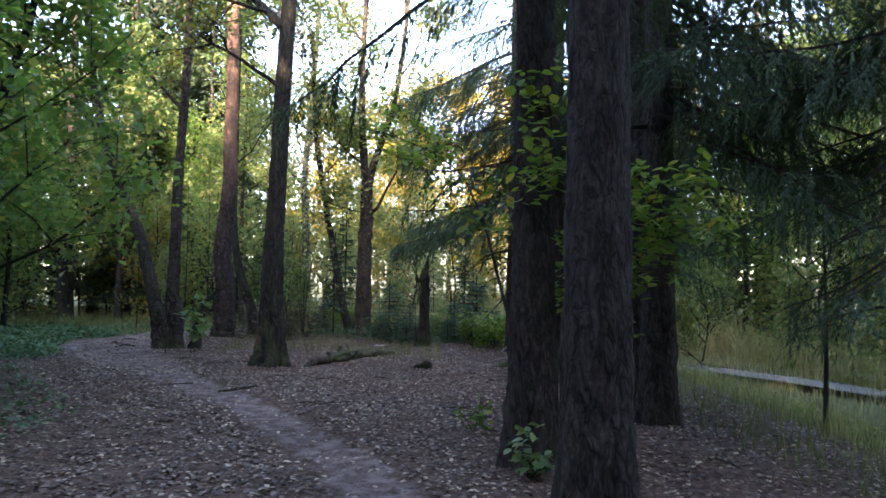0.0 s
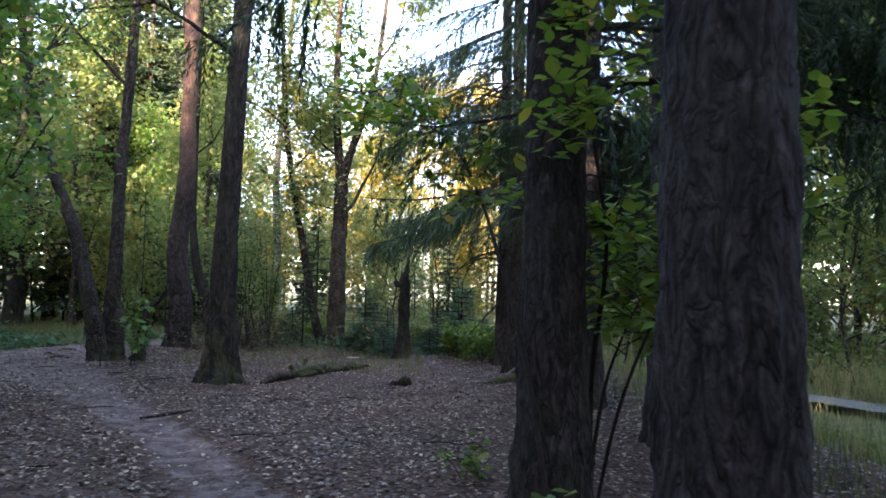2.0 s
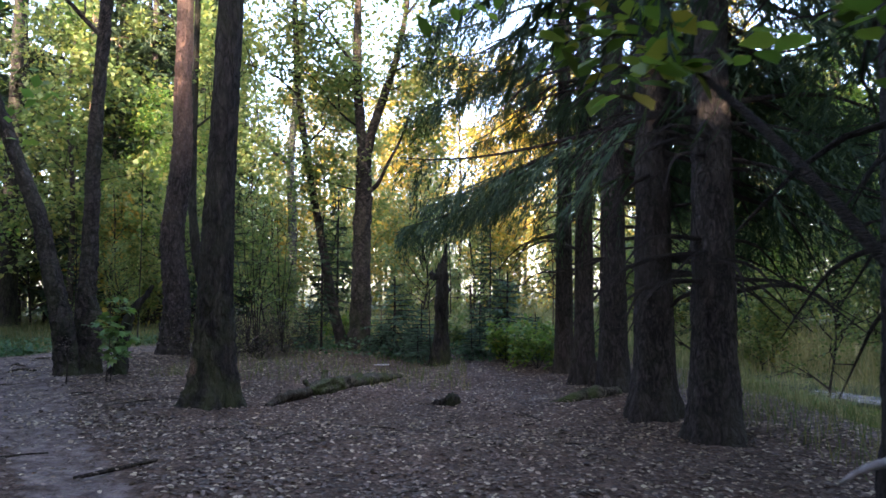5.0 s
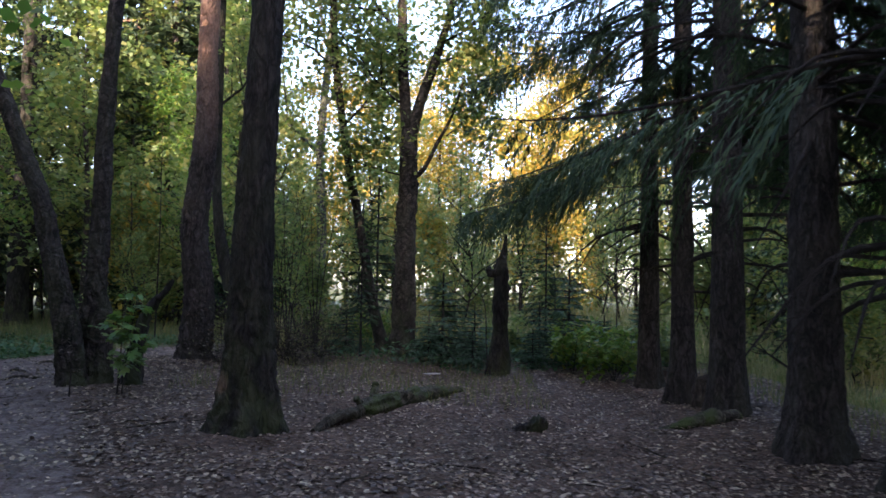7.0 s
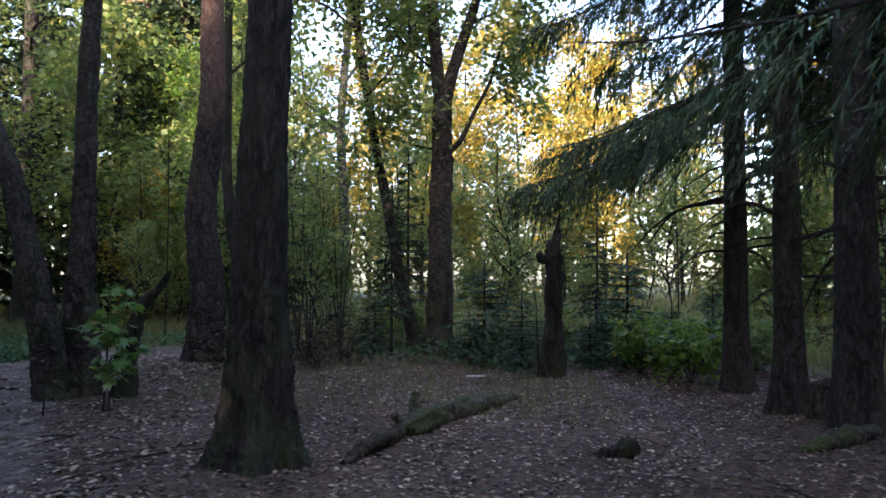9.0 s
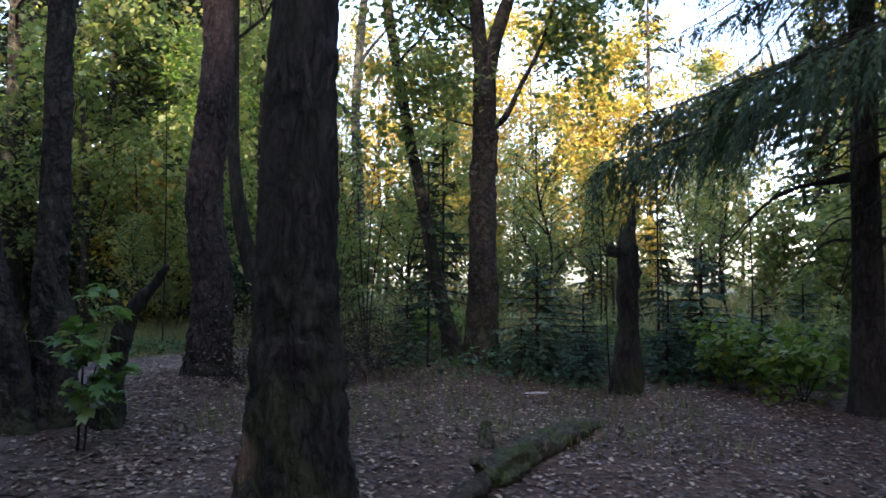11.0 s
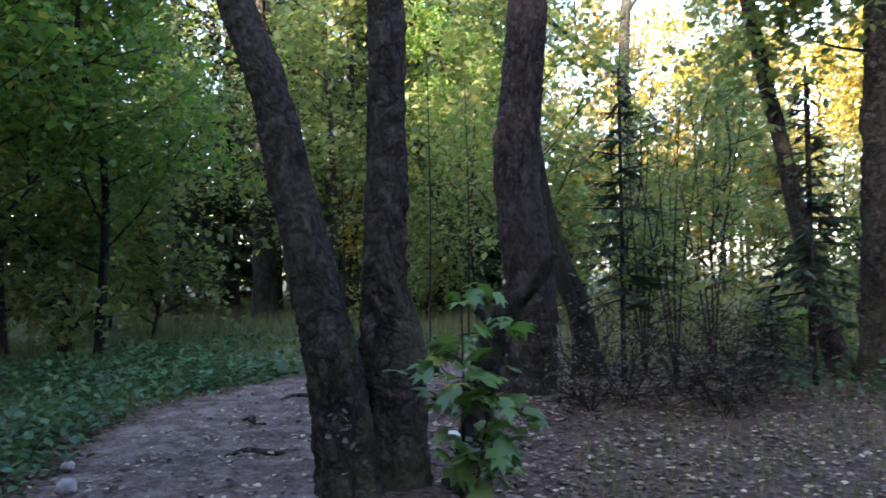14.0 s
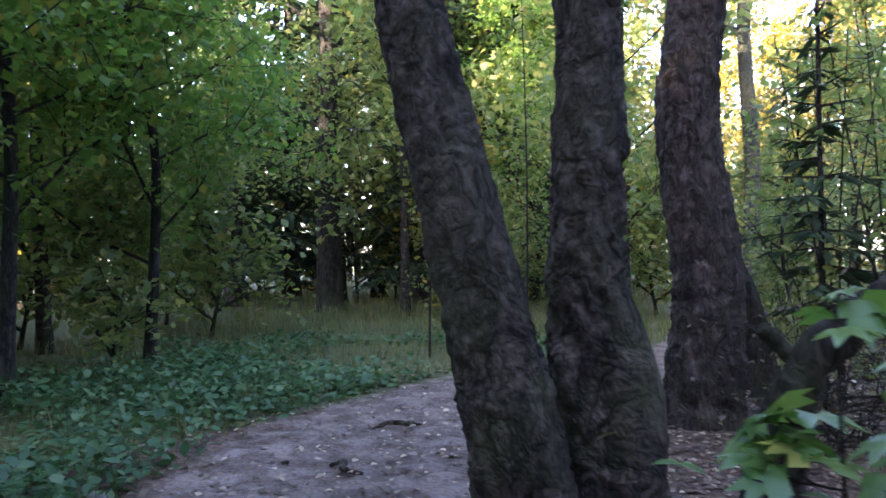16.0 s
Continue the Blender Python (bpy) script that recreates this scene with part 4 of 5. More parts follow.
for kind, x, y, size in (
        # left of the path
        ("spruce", -11.4, 37, 1.25), ("spruce", -12.8, 35, 1.15), ("spruce", -15.2, 37.5, 1.25), ("spruce", -17.8, 34, 1.2), ("spruce", -19.5, 31, 1.2), ("spruce", -21, 36, 1.2), ("spruce", -12.6, 44, 1.3), ("green", -13.2, 29.5, 0.9),
                ("green", -13.9, 34.0, 1.0), ("spruce", -24, 22, 1.1), ("spruce", -26, 29, 1.2), ("spruce", -23, 13, 1.1), ("spruce", -25, 17, 1.1), ("spruce", -29, 36, 1.2), ("spruce", -19, 44, 1.2), ("gold2", -7.4, 49, 0.9), ("gold", -4.6, 52, 1.05), ("gold2", 0.4, 49, 1.08), ("gold", -1.6, 47, 0.9), ("gold", 3.6, 50, 0.95), ("gold2", 6.8, 54, 1.1), ("green", -8.9, 36, 0.75),
        ("maple", -6.3, 10.2, 1.0), ("maple", -10.5, 12.3, 1.0), ("maple", -13.0, 17.0, 1.0), ("green", -15.5, 21.5, 0.9), ("maple", -6.2, 5.0, 0.9), ("maple", -9.6, 8.0, 1.0),
        ("spruce2", -17, 15, 1.0), ("spruce", -13.9, 37, 1.1), ("spruce", -11.6, 35.5, 1.0), ("maple", -11.0, 32, 1.0), ("maple", -12.4, 18.6, 0.8), ("maple", -14.6, 22.0, 0.9), ("young", -11.4, 28.6, 0.9), ("young", -9.2, 29.4, 1.0), ("golden_bush", -12.2, 31, 1.1), ("thicket", -7.4, 30.5, 1.1), ("young", -16.5, 33, 1.1),
        ("spruce", -13.5, 38, 1.2), ("gold", -9.8, 45, 0.95),
        ("pine", -15.5, 35, 1.1), ("thicket", -14.6, 24.2, 1.0), ("spruce", -10.8, 37.5, 1.15), ("spruce", -15.8, 39, 1.3), ("spruce", -12.4, 41, 1.3), ("spruce", -17.4, 36, 1.2), ("thicket", -12.9, 20.4, 0.8), ("thicket", -14.2, 18.0, 0.9), ("thicket", -16.2, 21.6, 1.0), ("gold2", -7.4, 46, 0.9), ("golden_bush", -7.6, 36.5, 1.2), ("thicket", -17.2, 25.8, 1.1), ("spruce", -14.6, 33.5, 1.05), ("thicket", -19.0, 22.5, 1.1), ("thicket", -15.6, 19.5, 0.8), ("thicket", -10.8, 30, 0.9), ("spruce", -16.5, 40, 1.2), ("spruce", -22, 34, 1.2), ("spruce", -20, 20, 1.1), ("spruce", -17, 9, 1.0), ("spruce", -14, 4, 1.0), ("maple", -10, 2, 1.0),
        ("maple", -12.4, 20.5, 0.8), ("young", -9.4, 24.5, 0.5),
        # thicket behind the clearing
        ("pole", -4.95, 20.3, 1.0), ("pole", -3.05, 20.4, 0.9), ("pole", -2.9, 21.6, 1.2), ("pole", 0.7, 22.6, 0.9),
        ("young", -3.6, 25.5, 0.8), ("young", -4.9, 23.5, 0.7), ("young", -1.2, 24.5, 0.8), ("young", 0.3, 26, 0.7), 
        ("green", -7.6, 27.5, 0.8), ("green", -3.4, 31, 0.65), ("young", 3.4, 27, 0.8), ("young", -1.2, 28.5, 0.7), ("spruce2", 0.9, 31, 0.36), ("young", 3.4, 31, 0.9), ("green", 5.2, 33, 0.65),
        ("thicket", -4.9, 24.6, 0.6), ("thicket", -1.7, 28.6, 0.6), ("thicket", 1.5, 29.5, 0.6), ("thicket", -0.5, 30, 0.8), ("golden_bush", -2.2, 33, 1.0), ("golden_bush", 2.0, 34, 1.0),
        # right beyond the water
        ("thicket", 9.2, 26.5, 1.2), ("thicket", 7.8, 29.5, 1.2), ("thicket", 12.2, 31, 1.3), ("thicket", 14.5, 19.5, 1.1), ("thicket", 6.3, 31.5, 1.1), ("thicket", 15.5, 17, 1.1), ("spruce2", 8.4, 33, 1.0),
        ("green", 11.5, 18.5, 0.9), ("green", 14.0, 23, 1.0), ("maple", 10.2, 24.5, 0.9), ("spruce", 18, 27, 1.1), ("spruce", 12.5, 28.5, 1.1), ("spruce", 16.5, 12, 1.1),
        ("green", 12, 16, 0.75), ("green", 11.5, 21, 0.85), ("young", 9.8, 14, 0.8), ("young", 9.6, 18, 0.8), ("green", 14, 26, 0.9), ("golden_bush", 12.5, 11.5, 1.1), ("spruce", 17, 20, 1.1), ("green", 14.5, 15, 1.0),
        ("green", 8.6, 28, 0.8), ("spruce2", 7.2, 25, 0.7), ("gold", 10, 32, 0.9), ("spruce", 14.5, 32, 1.0), ("young", 5.4, 21.5, 0.8), ("young", 6.2, 17.5, 0.6),
        ("thicket", 10.4, 12, 0.7), ("thicket", 10.5, 16, 0.8), ("thicket", 9.9, 20, 0.8), ("thicket", 7.3, 22.5, 0.7), ("thicket", 12, 18.5, 0.9), ("thicket", 11, 24, 0.9), ("thicket", 5.6, 26.5, 0.9), ("golden_bush", 12.4, 14, 0.8), ("golden_bush", 12.8, 21.5, 0.8), ("spruce2", 12, 3, 1.0)):
    place(KINDS[kind], x, y, size * g.uniform(0.93, 1.07), g.uniform(0, 360))
# the stout tree beyond the bend of the path
g2 = np.random.default_rng(38)
stout, pts = stem("stout_tree", -15.6, 29.9, 0.34, 13, BARK_OAK, "stout dark tree on the far side of the grassy clearing", "tree", flare=0.4, rough=0.05, seed=41, seg=24, taper=0.4)
broadleaf(stout, g2, [((0, 0, z), (math.cos(a), math.sin(a), 0.35), 3.2, 0.06) for z, a in ((3.2, 4.2), (3.8, 5.3), (4.4, 0.4), (4.8, 3.1), (5.6, 4.8), (6.5, 1.5), (7.5, 3.8), (8.5, 5.6), (10, 2.4))], BARK_OAK, LEAF_THICKET, leaf=0.13, per=40, spread=0.35)
# taller aspens behind the thicket
for kind, x, y, size, turn in (("gold2", 2.2, 52, 1.1, 40), ("gold2", 4.4, 49, 1.0, 170), ("gold2", -2.4, 46, 0.95, 95)):
    place(KINDS[kind], x, y, size, turn)
# bushy small spruces round the snag
for x, y, size in ((-1.5, 20.6, 1.0), (-0.9, 20.2, 0.7), (0.35, 20.6, 0.7), (1.0, 21.2, 1.1), (1.5, 20.2, 0.6), (-1.75, 20.2, 0.6), (0.15, 19.9, 0.45), (-3.4, 20.9, 0.6), (2.4, 21, 0.8), (-0.95, 19.5, 0.45), (0.75, 20.0, 0.5)):
    place(KINDS["small"], x, y, size, g.uniform(0, 360))
# distant belts that the evening sun reaches
for k in range(54):
    a = radians(-58 + 116 * (k + g.random()) / 54)
    d = g.uniform(44, 66)
    x, y = d * math.sin(a) - 2, d * math.cos(a) + 4
    gap = abs(x + 3.5) < 10
    kind = g.choice(["gold", "gold2", "gold", "green"]) if gap else g.choice(["gold2", "green", "spruce", "spruce", "spruce2", "gold"])
    place(KINDS[kind], x, y, g.uniform(0.7, 0.92) if gap else g.uniform(0.95, 1.25), g.uniform(0, 360))
for k in range(44):
    a = radians(-60 + 120 * (k + g.random()) / 44)
    d = g.uniform(33, 43)
    place(KINDS[g.choice(["thicket", "golden_bush", "thicket", "young"])], d * math.sin(a) - 2, d * math.cos(a) + 4, g.uniform(0.9, 1.4), g.uniform(0, 360))
for k in range(20):
    a = radians(-78 + 60 * (k + g.random()) / 20)
    d = g.uniform(25, 38)
    place(KINDS[("green", "thicket", "spruce2")[k % 3]], d * math.sin(a) - 5, d * math.cos(a) + 14, g.uniform(0.9, 1.15), g.uniform(0, 360))
# unseen wood added behind the walker to keep the low sun off the clearing
for row in range(6):
    for k in range(14):
        x, y = -31 + 60 * (k + g.uniform(0.2, 0.8)) / 14 + row, -9 - 4.2 * row + g.uniform(-1.5, 1.5)
        place(KINDS["shade"], x, y, g.uniform(0.92, 1.08), g.uniform(0, 360))
# further unseen trees added at both sides, partly sun-blocking spruces
for k in range(14):
    place(KINDS[g.choice(["spruce", "shade"])], g.choice([-1, 1]) * g.uniform(16, 26), g.uniform(-6, 12), g.uniform(0.9, 1.1), g.uniform(0, 360))
# unseen spruces added far left, shading the ground on that side
for k in range(4):
    place(KINDS["shade"], g.uniform(-40, -32), g.uniform(-8, 14), g.uniform(0.95, 1.1), g.uniform(0, 360))
for ob in KINDS.values():
    ob.location = (g.uniform(-30, 30), -34 - 3 * g.random(), -0.05)

# ---- dead wood ----
def solid(name, x, y, line, radii, mat, label, category, rough=0.12, seed=1, seg=20, flare=0.0, n=40, sink=0.03):
    t = thing(name, x, y, float(gz(x, y)) - sink, label, category)
    s = Shape()
    pts = spline(line, n)
    tube(s, pts, np.interp(np.linspace(0, 1, n), np.linspace(0, 1, len(radii)), radii), seg, rough, seed, flare)
    part("trunk", s, mat, t)
    return t


snag = solid("snag", -0.5, 19.3, [(0, 0, 0), (0.03, 0, 0.8), (0.03, 0, 1.5), (0.04, 0, 1.9), (0.08, 0, 2.15), (0.12, 0, 2.45)], [0.15, 0.125, 0.125, 0.115, 0.05, 0.012], BARK_OAK, "broken dead tree stump standing upright with jagged top", "snag", 0.12, 21, 22, 0.4, 60)
s = Shape()
tube(s, spline([(0.0, 0, 1.78), (-0.13, -0.02, 1.79), (-0.21, -0.02, 1.83)], 10), np.linspace(0.07, 0.06, 10), 10, 0.25, 4)
part("stub", s, BARK_OAK, snag, "knobbly broken branch stub")
for x, y, z, h, w in ((-0.06, 0.02, 1.85, 0.28, 0.03), (0.0, -0.05, 1.9, 0.2, 0.035), (0.1, 0.04, 1.95, 0.36, 0.03)):
    s = Shape()
    tube(s, spline([(x, y, z), (x + 0.01, y, z + h * 0.6), (x + 0.03, y, z + h)], 8), np.linspace(w, 0.005, 8), 7, 0.2, 6)
    part("splinter", s, BARK_OAK, snag)
hook = solid("hooked_dead_stem", -5.53, 16.28, [(0, 0, 0), (0.06, 0, 0.4), (0.12, -0.02, 0.78), (0.2, -0.04, 1.0), (0.34, -0.06, 1.17), (0.46, -0.08, 1.29), (0.55, -0.1, 1.42)], [0.095, 0.08, 0.072, 0.066, 0.05, 0.036, 0.024], BARK_OAK, "dark dead stem bent over like a hook", "dead tree", 0.14, 22, 18, 0.5, 50)
s = Shape()
tube(s, spline([(0.16, 0.02, 1.0), (0.09, 0.0, 1.07), (0.06, -0.02, 1.11)], 8), np.linspace(0.04, 0.025, 8), 9, 0.2, 5)
part("stub", s, BARK_OAK, hook, "broken branch stub")
s = Shape()
tube(s, spline([(-0.03, 0, 0.33), (-0.06, -0.01, 0.345), (-0.12, -0.02, 0.355), (-0.16, -0.02, 0.35)], 10), [0.02, 0.035, 0.045, 0.05, 0.05, 0.048, 0.042, 0.034, 0.022, 0.008], 12, 0.08, 8)
s.v = [v * np.array([1, 1, 0.45]) + np.array([0, 0, 0.19]) for v in s.v]
part("bracket_fungus", s, PAPER, hook, "pale bracket fungus")

log = thing("fallen_log", -2.6, 14.1, float(gz(-2.0, 15.3)) - 0.04, "mossy rotting log lying on the leaf litter", "log")
s = Shape()
tube(s, spline([(0.3, 0.95, 0.12), (0.56, 1.55, 0.11), (0.82, 2.1, 0.1), (1.08, 2.6, 0.09), (1.42, 3.2, 0.06)], 60), np.interp(np.linspace(0, 1, 60), [0, 0.05, 0.25, 0.5, 0.8, 1], [0.06, 0.11, 0.115, 0.125, 0.11, 0.06]), 30, 0.15, 23, relief=0.024, cell=(0.06, 0.2))
part("trunk", s, MOSSY, log)
for name, line, r in (("stub", [(0.34, 2.05, 0.08), (0.33, 2.1, 0.2), (0.33, 2.13, 0.28)], 0.07), ("stub", [(0.36, 1.1, 0.1), (0.28, 1.0, 0.19), (0.24, 0.95, 0.26)], 0.055)):
    s = Shape()
    tube(s, spline(line, 12), np.linspace(r, r * 0.6, 12), 10, 0.15, 5)
    part(name, s, MOSSY, log)
broken = solid("broken_log_end", -2.6, 14.1, [(-0.02, -0.15, 0.03), (0.05, 0.15, 0.06), (0.16, 0.5, 0.08), (0.3, 0.92, 0.06)], [0.03, 0.06, 0.085, 0.07], WOOD_DEAD, "broken grey end of a rotting log on leaf litter", "log", 0.2, 71, 18, 0, 34)
chunk = solid("rotten_log_piece", -0.38, 14.7, [(-0.19, -0.02, 0.04), (-0.12, 0, 0.05), (-0.03, 0.02, 0.05), (0.08, 0.03, 0.08), (0.15, 0.05, 0.07), (0.18, 0.06, 0.06)], [0.03, 0.055, 0.06, 0.09, 0.075, 0.03], BARK_OAK, "short piece of dark rotten log on leaf litter", "log", 0.24, 24, 20, 0, 30)
root = solid("mossy_root", 1.0, 14.75, [(0, 0, 0), (0.3, 0.05, 0.07), (0.6, 0.2, 0.1), (1.0, 0.5, 0.1), (1.15, 0.75, 0.02)], [0.03, 0.06, 0.08, 0.1, 0.09], MOSSY, "mossy surface root of a spruce", "root", 0.15, 25, 14, 0, 30)
stump = solid("tree_stump", 2.0, 16.1, [(0, 0, 0), (0, 0, 0.2), (0.01, 0, 0.38)], [0.17, 0.15, 0.14], WOOD_DEAD, "short dark sawn tree stump between spruces", "stump", 0.06, 26, 20, 0.3, 16)
post = solid("wooden_post", 0.28, 24.5, [(0, 0, 0), (0.01, 0, 0.8), (0, 0, 1.6)], [0.035, 0.032, 0.03], WOOD_DEAD, "thin weathered wooden post in the thicket", "post", 0.04, 27, 10, 0, 16)
stick = solid("fallen_branch", -3.15, 10.3, [(0, 0, 0.03), (0.18, 0.18, 0.04), (0.42, 0.5, 0.05)], [0.012, 0.02, 0.016], WOOD_DEAD, "dark fallen branch lying across the path", "branch", 0.1, 28, 8, 0, 16)
chip = solid("pale_wood_strip", -1.78, 19.05, [(0, 0, 0.03), (0.12, 0.0, 0.04), (0.28, 0.02, 0.04)], [0.012, 0.016, 0.01], PAPER, "pale bare strip of wood on the litter", "wood piece", 0.05, 29, 8, 0, 10)

for k, (x, y, turn, ln) in enumerate(((-7.2, 16.6, 20, 0.45), (-7.9, 17.6, -25, 0.3), (-8.1, 18.8, 40, 0.4))):
    r = solid("surface_root", x, y, [(-ln / 2, 0, -0.02), (-ln / 5, 0.05, 0.012), (ln / 5, -0.04, 0.015), (ln / 2, 0.05, -0.02)], [0.012, 0.022, 0.02, 0.01], WOOD_DEAD, "worn tree root lying across the trodden path", "root", 0.12, 40 + k, 10, 0, 24, 0.0)
    r.rotation_euler[2] = radians(turn)
for k, (x, y, w) in enumerate(((-7.9, 15.6, 0.07), (-8.3, 16.0, 0.05), (-7.0, 15.3, 0.045), (-8.9, 16.6, 0.06))):
    solid("stone", x, y, [(-w, 0, 0.02), (-w * 0.4, 0, 0.03), (w * 0.4, 0.01, 0.03), (w, 0, 0.02)], [w * 0.25, w * 0.6, w * 0.65, w * 0.2], STONE, "small pale stone lying on the earth path", "stone", 0.15, 50 + k, 10, 0, 10, 0.0)
# fallen twigs strewn over the litter
g = np.random.default_rng(140)
twig = thing("fallen_twig", -1.9, 9.4, float(gz(-1.9, 9.4)) + 0.012, "thin dark twig lying on the leaf litter", "twig", "twigs on the litter")
s = Shape()
tube(s, spline([(0, 0, 0), (0.18, 0.03, 0.012), (0.36, -0.02, 0.0), (0.52, 0.03, 0.01)], 12), np.linspace(0.008, 0.004, 12), 6, 0.1, 3)
tube(s, spline([(0.22, 0.02, 0.005), (0.32, 0.1, 0.01), (0.4, 0.14, 0.0)], 6), np.linspace(0.005, 0.002, 6), 5, 0.1, 4)
part("trunk", s, WOOD_DEAD, twig)
twig.children[0].name = "stem"
for _ in range(58):
    x, y = g.uniform(-7, 3), g.uniform(5, 19)
    k = copy_thing(twig, pose(x, y, float(gz(x, y)) + 0.014, 0, 0, g.uniform(0, 360)))
    k.scale = (1, 1, 1) if g.random() < 0.6 else (0.6, 0.6, 0.6)

# ---- saplings and bushes near the path ----
def bush(name, x, y, stems, leaf_mat, label, category, seed, leaf=0.1, per=7, spread=0.05, depth=1, kids=6, length=0.5, form=LEAF, faces=LEAF_F, tilt=0.5, bare=0.25):
    """Thin stems, each a line of offsets, with leafy twigs along them."""
    g = np.random.default_rng(seed)
    t = thing(name, x, y, float(gz(x, y)) - 0.03, label, category)
    leaves = Shape()
    for line, r in stems:
        s, wood, tips = Shape(), Shape(), []
        pts = spline(line, 26)
        tube(s, pts, np.linspace(r, r * 0.3, 26), 8, 0.04, seed)
        for k in range(kids):
            q = int((bare + (1 - bare) * (k + g.random()) / kids) * 25)
            a = g.uniform(0, 6.283)
            w = np.array([math.cos(a), math.sin(a), g.uniform(-0.1, 0.5)])
            boughs(wood, g, pts[q], w / np.linalg.norm(w), length * g.uniform(0.5, 1.2), max(r * 0.3, 0.003), depth, tips, 0.25, 0.0, 3)
        part("stem", s, BARK_TWIG, t)
        tagged(part("twig_work", wood, BARK_TWIG, t), kind="stuff")
        scatter(leaves, g, along(g, tips, per, spread), leaf, form, faces, tilt, 0.25)
    tagged(part("foliage", leaves, leaf_mat, t, smooth=False), kind="stuff")
    return t


bush("hazel_bush", 1.12, 6.8, [([(0, 0, 0), (0, -0.05, 0.95), (0.02, -0.35, 1.75), (-0.12, -0.6, 2.4), (-0.3, -0.9, 3.4)], 0.02), ([(0, 0.02, 0), (0.05, 0.02, 0.6), (0.2, 0.1, 1.1), (0.5, 0.0, 1.7), (1.0, -0.3, 2.05)], 0.015), ([(-0.35, -0.75, 0), (-0.52, -0.65, 1.1), (-0.63, -0.2, 1.7), (-0.74, 0.6, 2.3), (-1.0, 1.35, 2.9), (-1.6, 2.05, 3.35), (-2.2, 2.5, 3.6)], 0.017), ([(0.02, 0, 0), (0.15, -0.3, 0.9), (0.5, -0.6, 1.9), (0.8, -0.8, 2.6)], 0.014)], LEAF_GREEN, "hazel bush with bright green leaves and thin arching stems", "bush", 61, 0.1, 8, 0.06, length=0.55, kids=15, bare=0.48, tilt=0.35)
bush("maple_sapling", -5.35, 15.5, [([(0, 0, 0), (0.03, 0, 0.6), (0.02, 0.02, 1.25)], 0.012), ([(0.08, -0.05, 0), (0.14, -0.08, 0.5), (0.24, -0.05, 0.95)], 0.009)], LEAF_SAPLING, "young maple sapling with large glossy green leaves", "sapling", 63, 0.135, 2, 0.05, length=0.2, kids=7, form=LOBED, faces=LOBED_F, bare=0.35, tilt=0.45)
bush("bare_shoot", -5.75, 15.15, [([(0, 0, 0), (0.01, 0, 0.5), (0.02, 0, 0.95)], 0.011), ([(0.02, 0, 0.3), (-0.05, 0, 0.5), (-0.1, 0.02, 0.62)], 0.006)], DRY_LEAF, "thin bare dark shoot beside the alders", "shoot", 68, 0.04, 1, 0.03, length=0.12, kids=3)
bush("maple_seedling", 0.35, 7.75, [([(0, 0, 0), (0.05, 0, 0.2), (0.12, 0.02, 0.3)], 0.005), ([(0, 0, 0), (-0.1, 0.05, 0.15), (-0.25, 0.05, 0.22)], 0.005)], LEAF_GREEN, "small green seedling growing out of the leaf litter", "seedling", 66, 0.08, 2, 0.04, length=0.15, kids=3, form=LOBED, faces=LOBED_F)
bush("bramble_shoot", 0.72, 5.95, [([(0, 0, 0), (-0.05, -0.05, 0.2), (-0.1, -0.1, 0.42)], 0.005), ([(0, 0, 0), (0.1, -0.1, 0.15), (0.15, -0.2, 0.2)], 0.005)], LEAF_PALE, "pale green shoots at the foot of a spruce", "seedling", 67, 0.09, 3, 0.03, length=0.12, kids=4)
for k, (x, y) in enumerate(((-4.85, 19.2), (-4.3, 19.6), (-3.7, 19.9), (-5.1, 18.6), (-4.0, 18.9))):
    bush("dry_twig_bush", x, y, [([(0, 0, 0), (0.25 * math.cos(i), 0.25 * math.sin(i), 0.35), (0.5 * math.cos(i), 0.5 * math.sin(i), 0.6 + 0.1 * i)], 0.007) for i in (0, 1.3, 2.5, 3.8, 5.0)], DRY_LEAF, "low tangle of dry brown twigs", "bush", 85 + k, 0.045, 2, 0.08, length=0.5, kids=9, bare=0.1)
bush("bare_sapling", 5.0, 9.5, [([(0, 0, 0), (0.03, 0, 1.5), (0.0, 0, 3.4)], 0.035)], LEAF_THICKET, "thin dark sapling with few twigs by the water", "sapling", 64, 0.09, 3, 0.05, length=0.7, kids=7, bare=0.4)
for k, (x, y) in enumerate(((-4.4, 20.3), (-4.0, 20.9), (-4.75, 20.9))):
    bush("thicket_bush", x, y, [([(0, 0, 0), (0.1 * i - 0.2, 0.05, 1.4), (0.3 * i - 0.5, 0.1, 3.3)], 0.014) for i in range(4)], LEAF_THICKET, "multi-stemmed bush of bare dark stems and small leaves", "bush", 65 + k, 0.1, 3, 0.06, length=0.8, kids=5, bare=0.4)
for k, (x, y, c) in enumerate(((1.35, 18.6, LEAF_GREEN), (0.8, 19.3, LEAF_GREEN), (1.9, 20.0, LEAF_GREEN), (1.2, 20.5, LEAF_GREEN), (2.6, 19.6, LEAF_THICKET), (-2.9, 22.6, LEAF_GREEN), (-0.2, 21.5, LEAF_THICKET))):
    bush("low_bush", x, y, [([(0, 0, 0), (0.2 * math.cos(i), 0.2 * math.sin(i), 0.4), (0.4 * math.cos(i), 0.4 * math.sin(i), 0.7)], 0.008) for i in (0, 1.6, 3.1, 4.7)], c, "low leafy bush at the edge of the thicket", "bush", 75 + k, 0.1, 8, 0.06, length=0.4, kids=5)

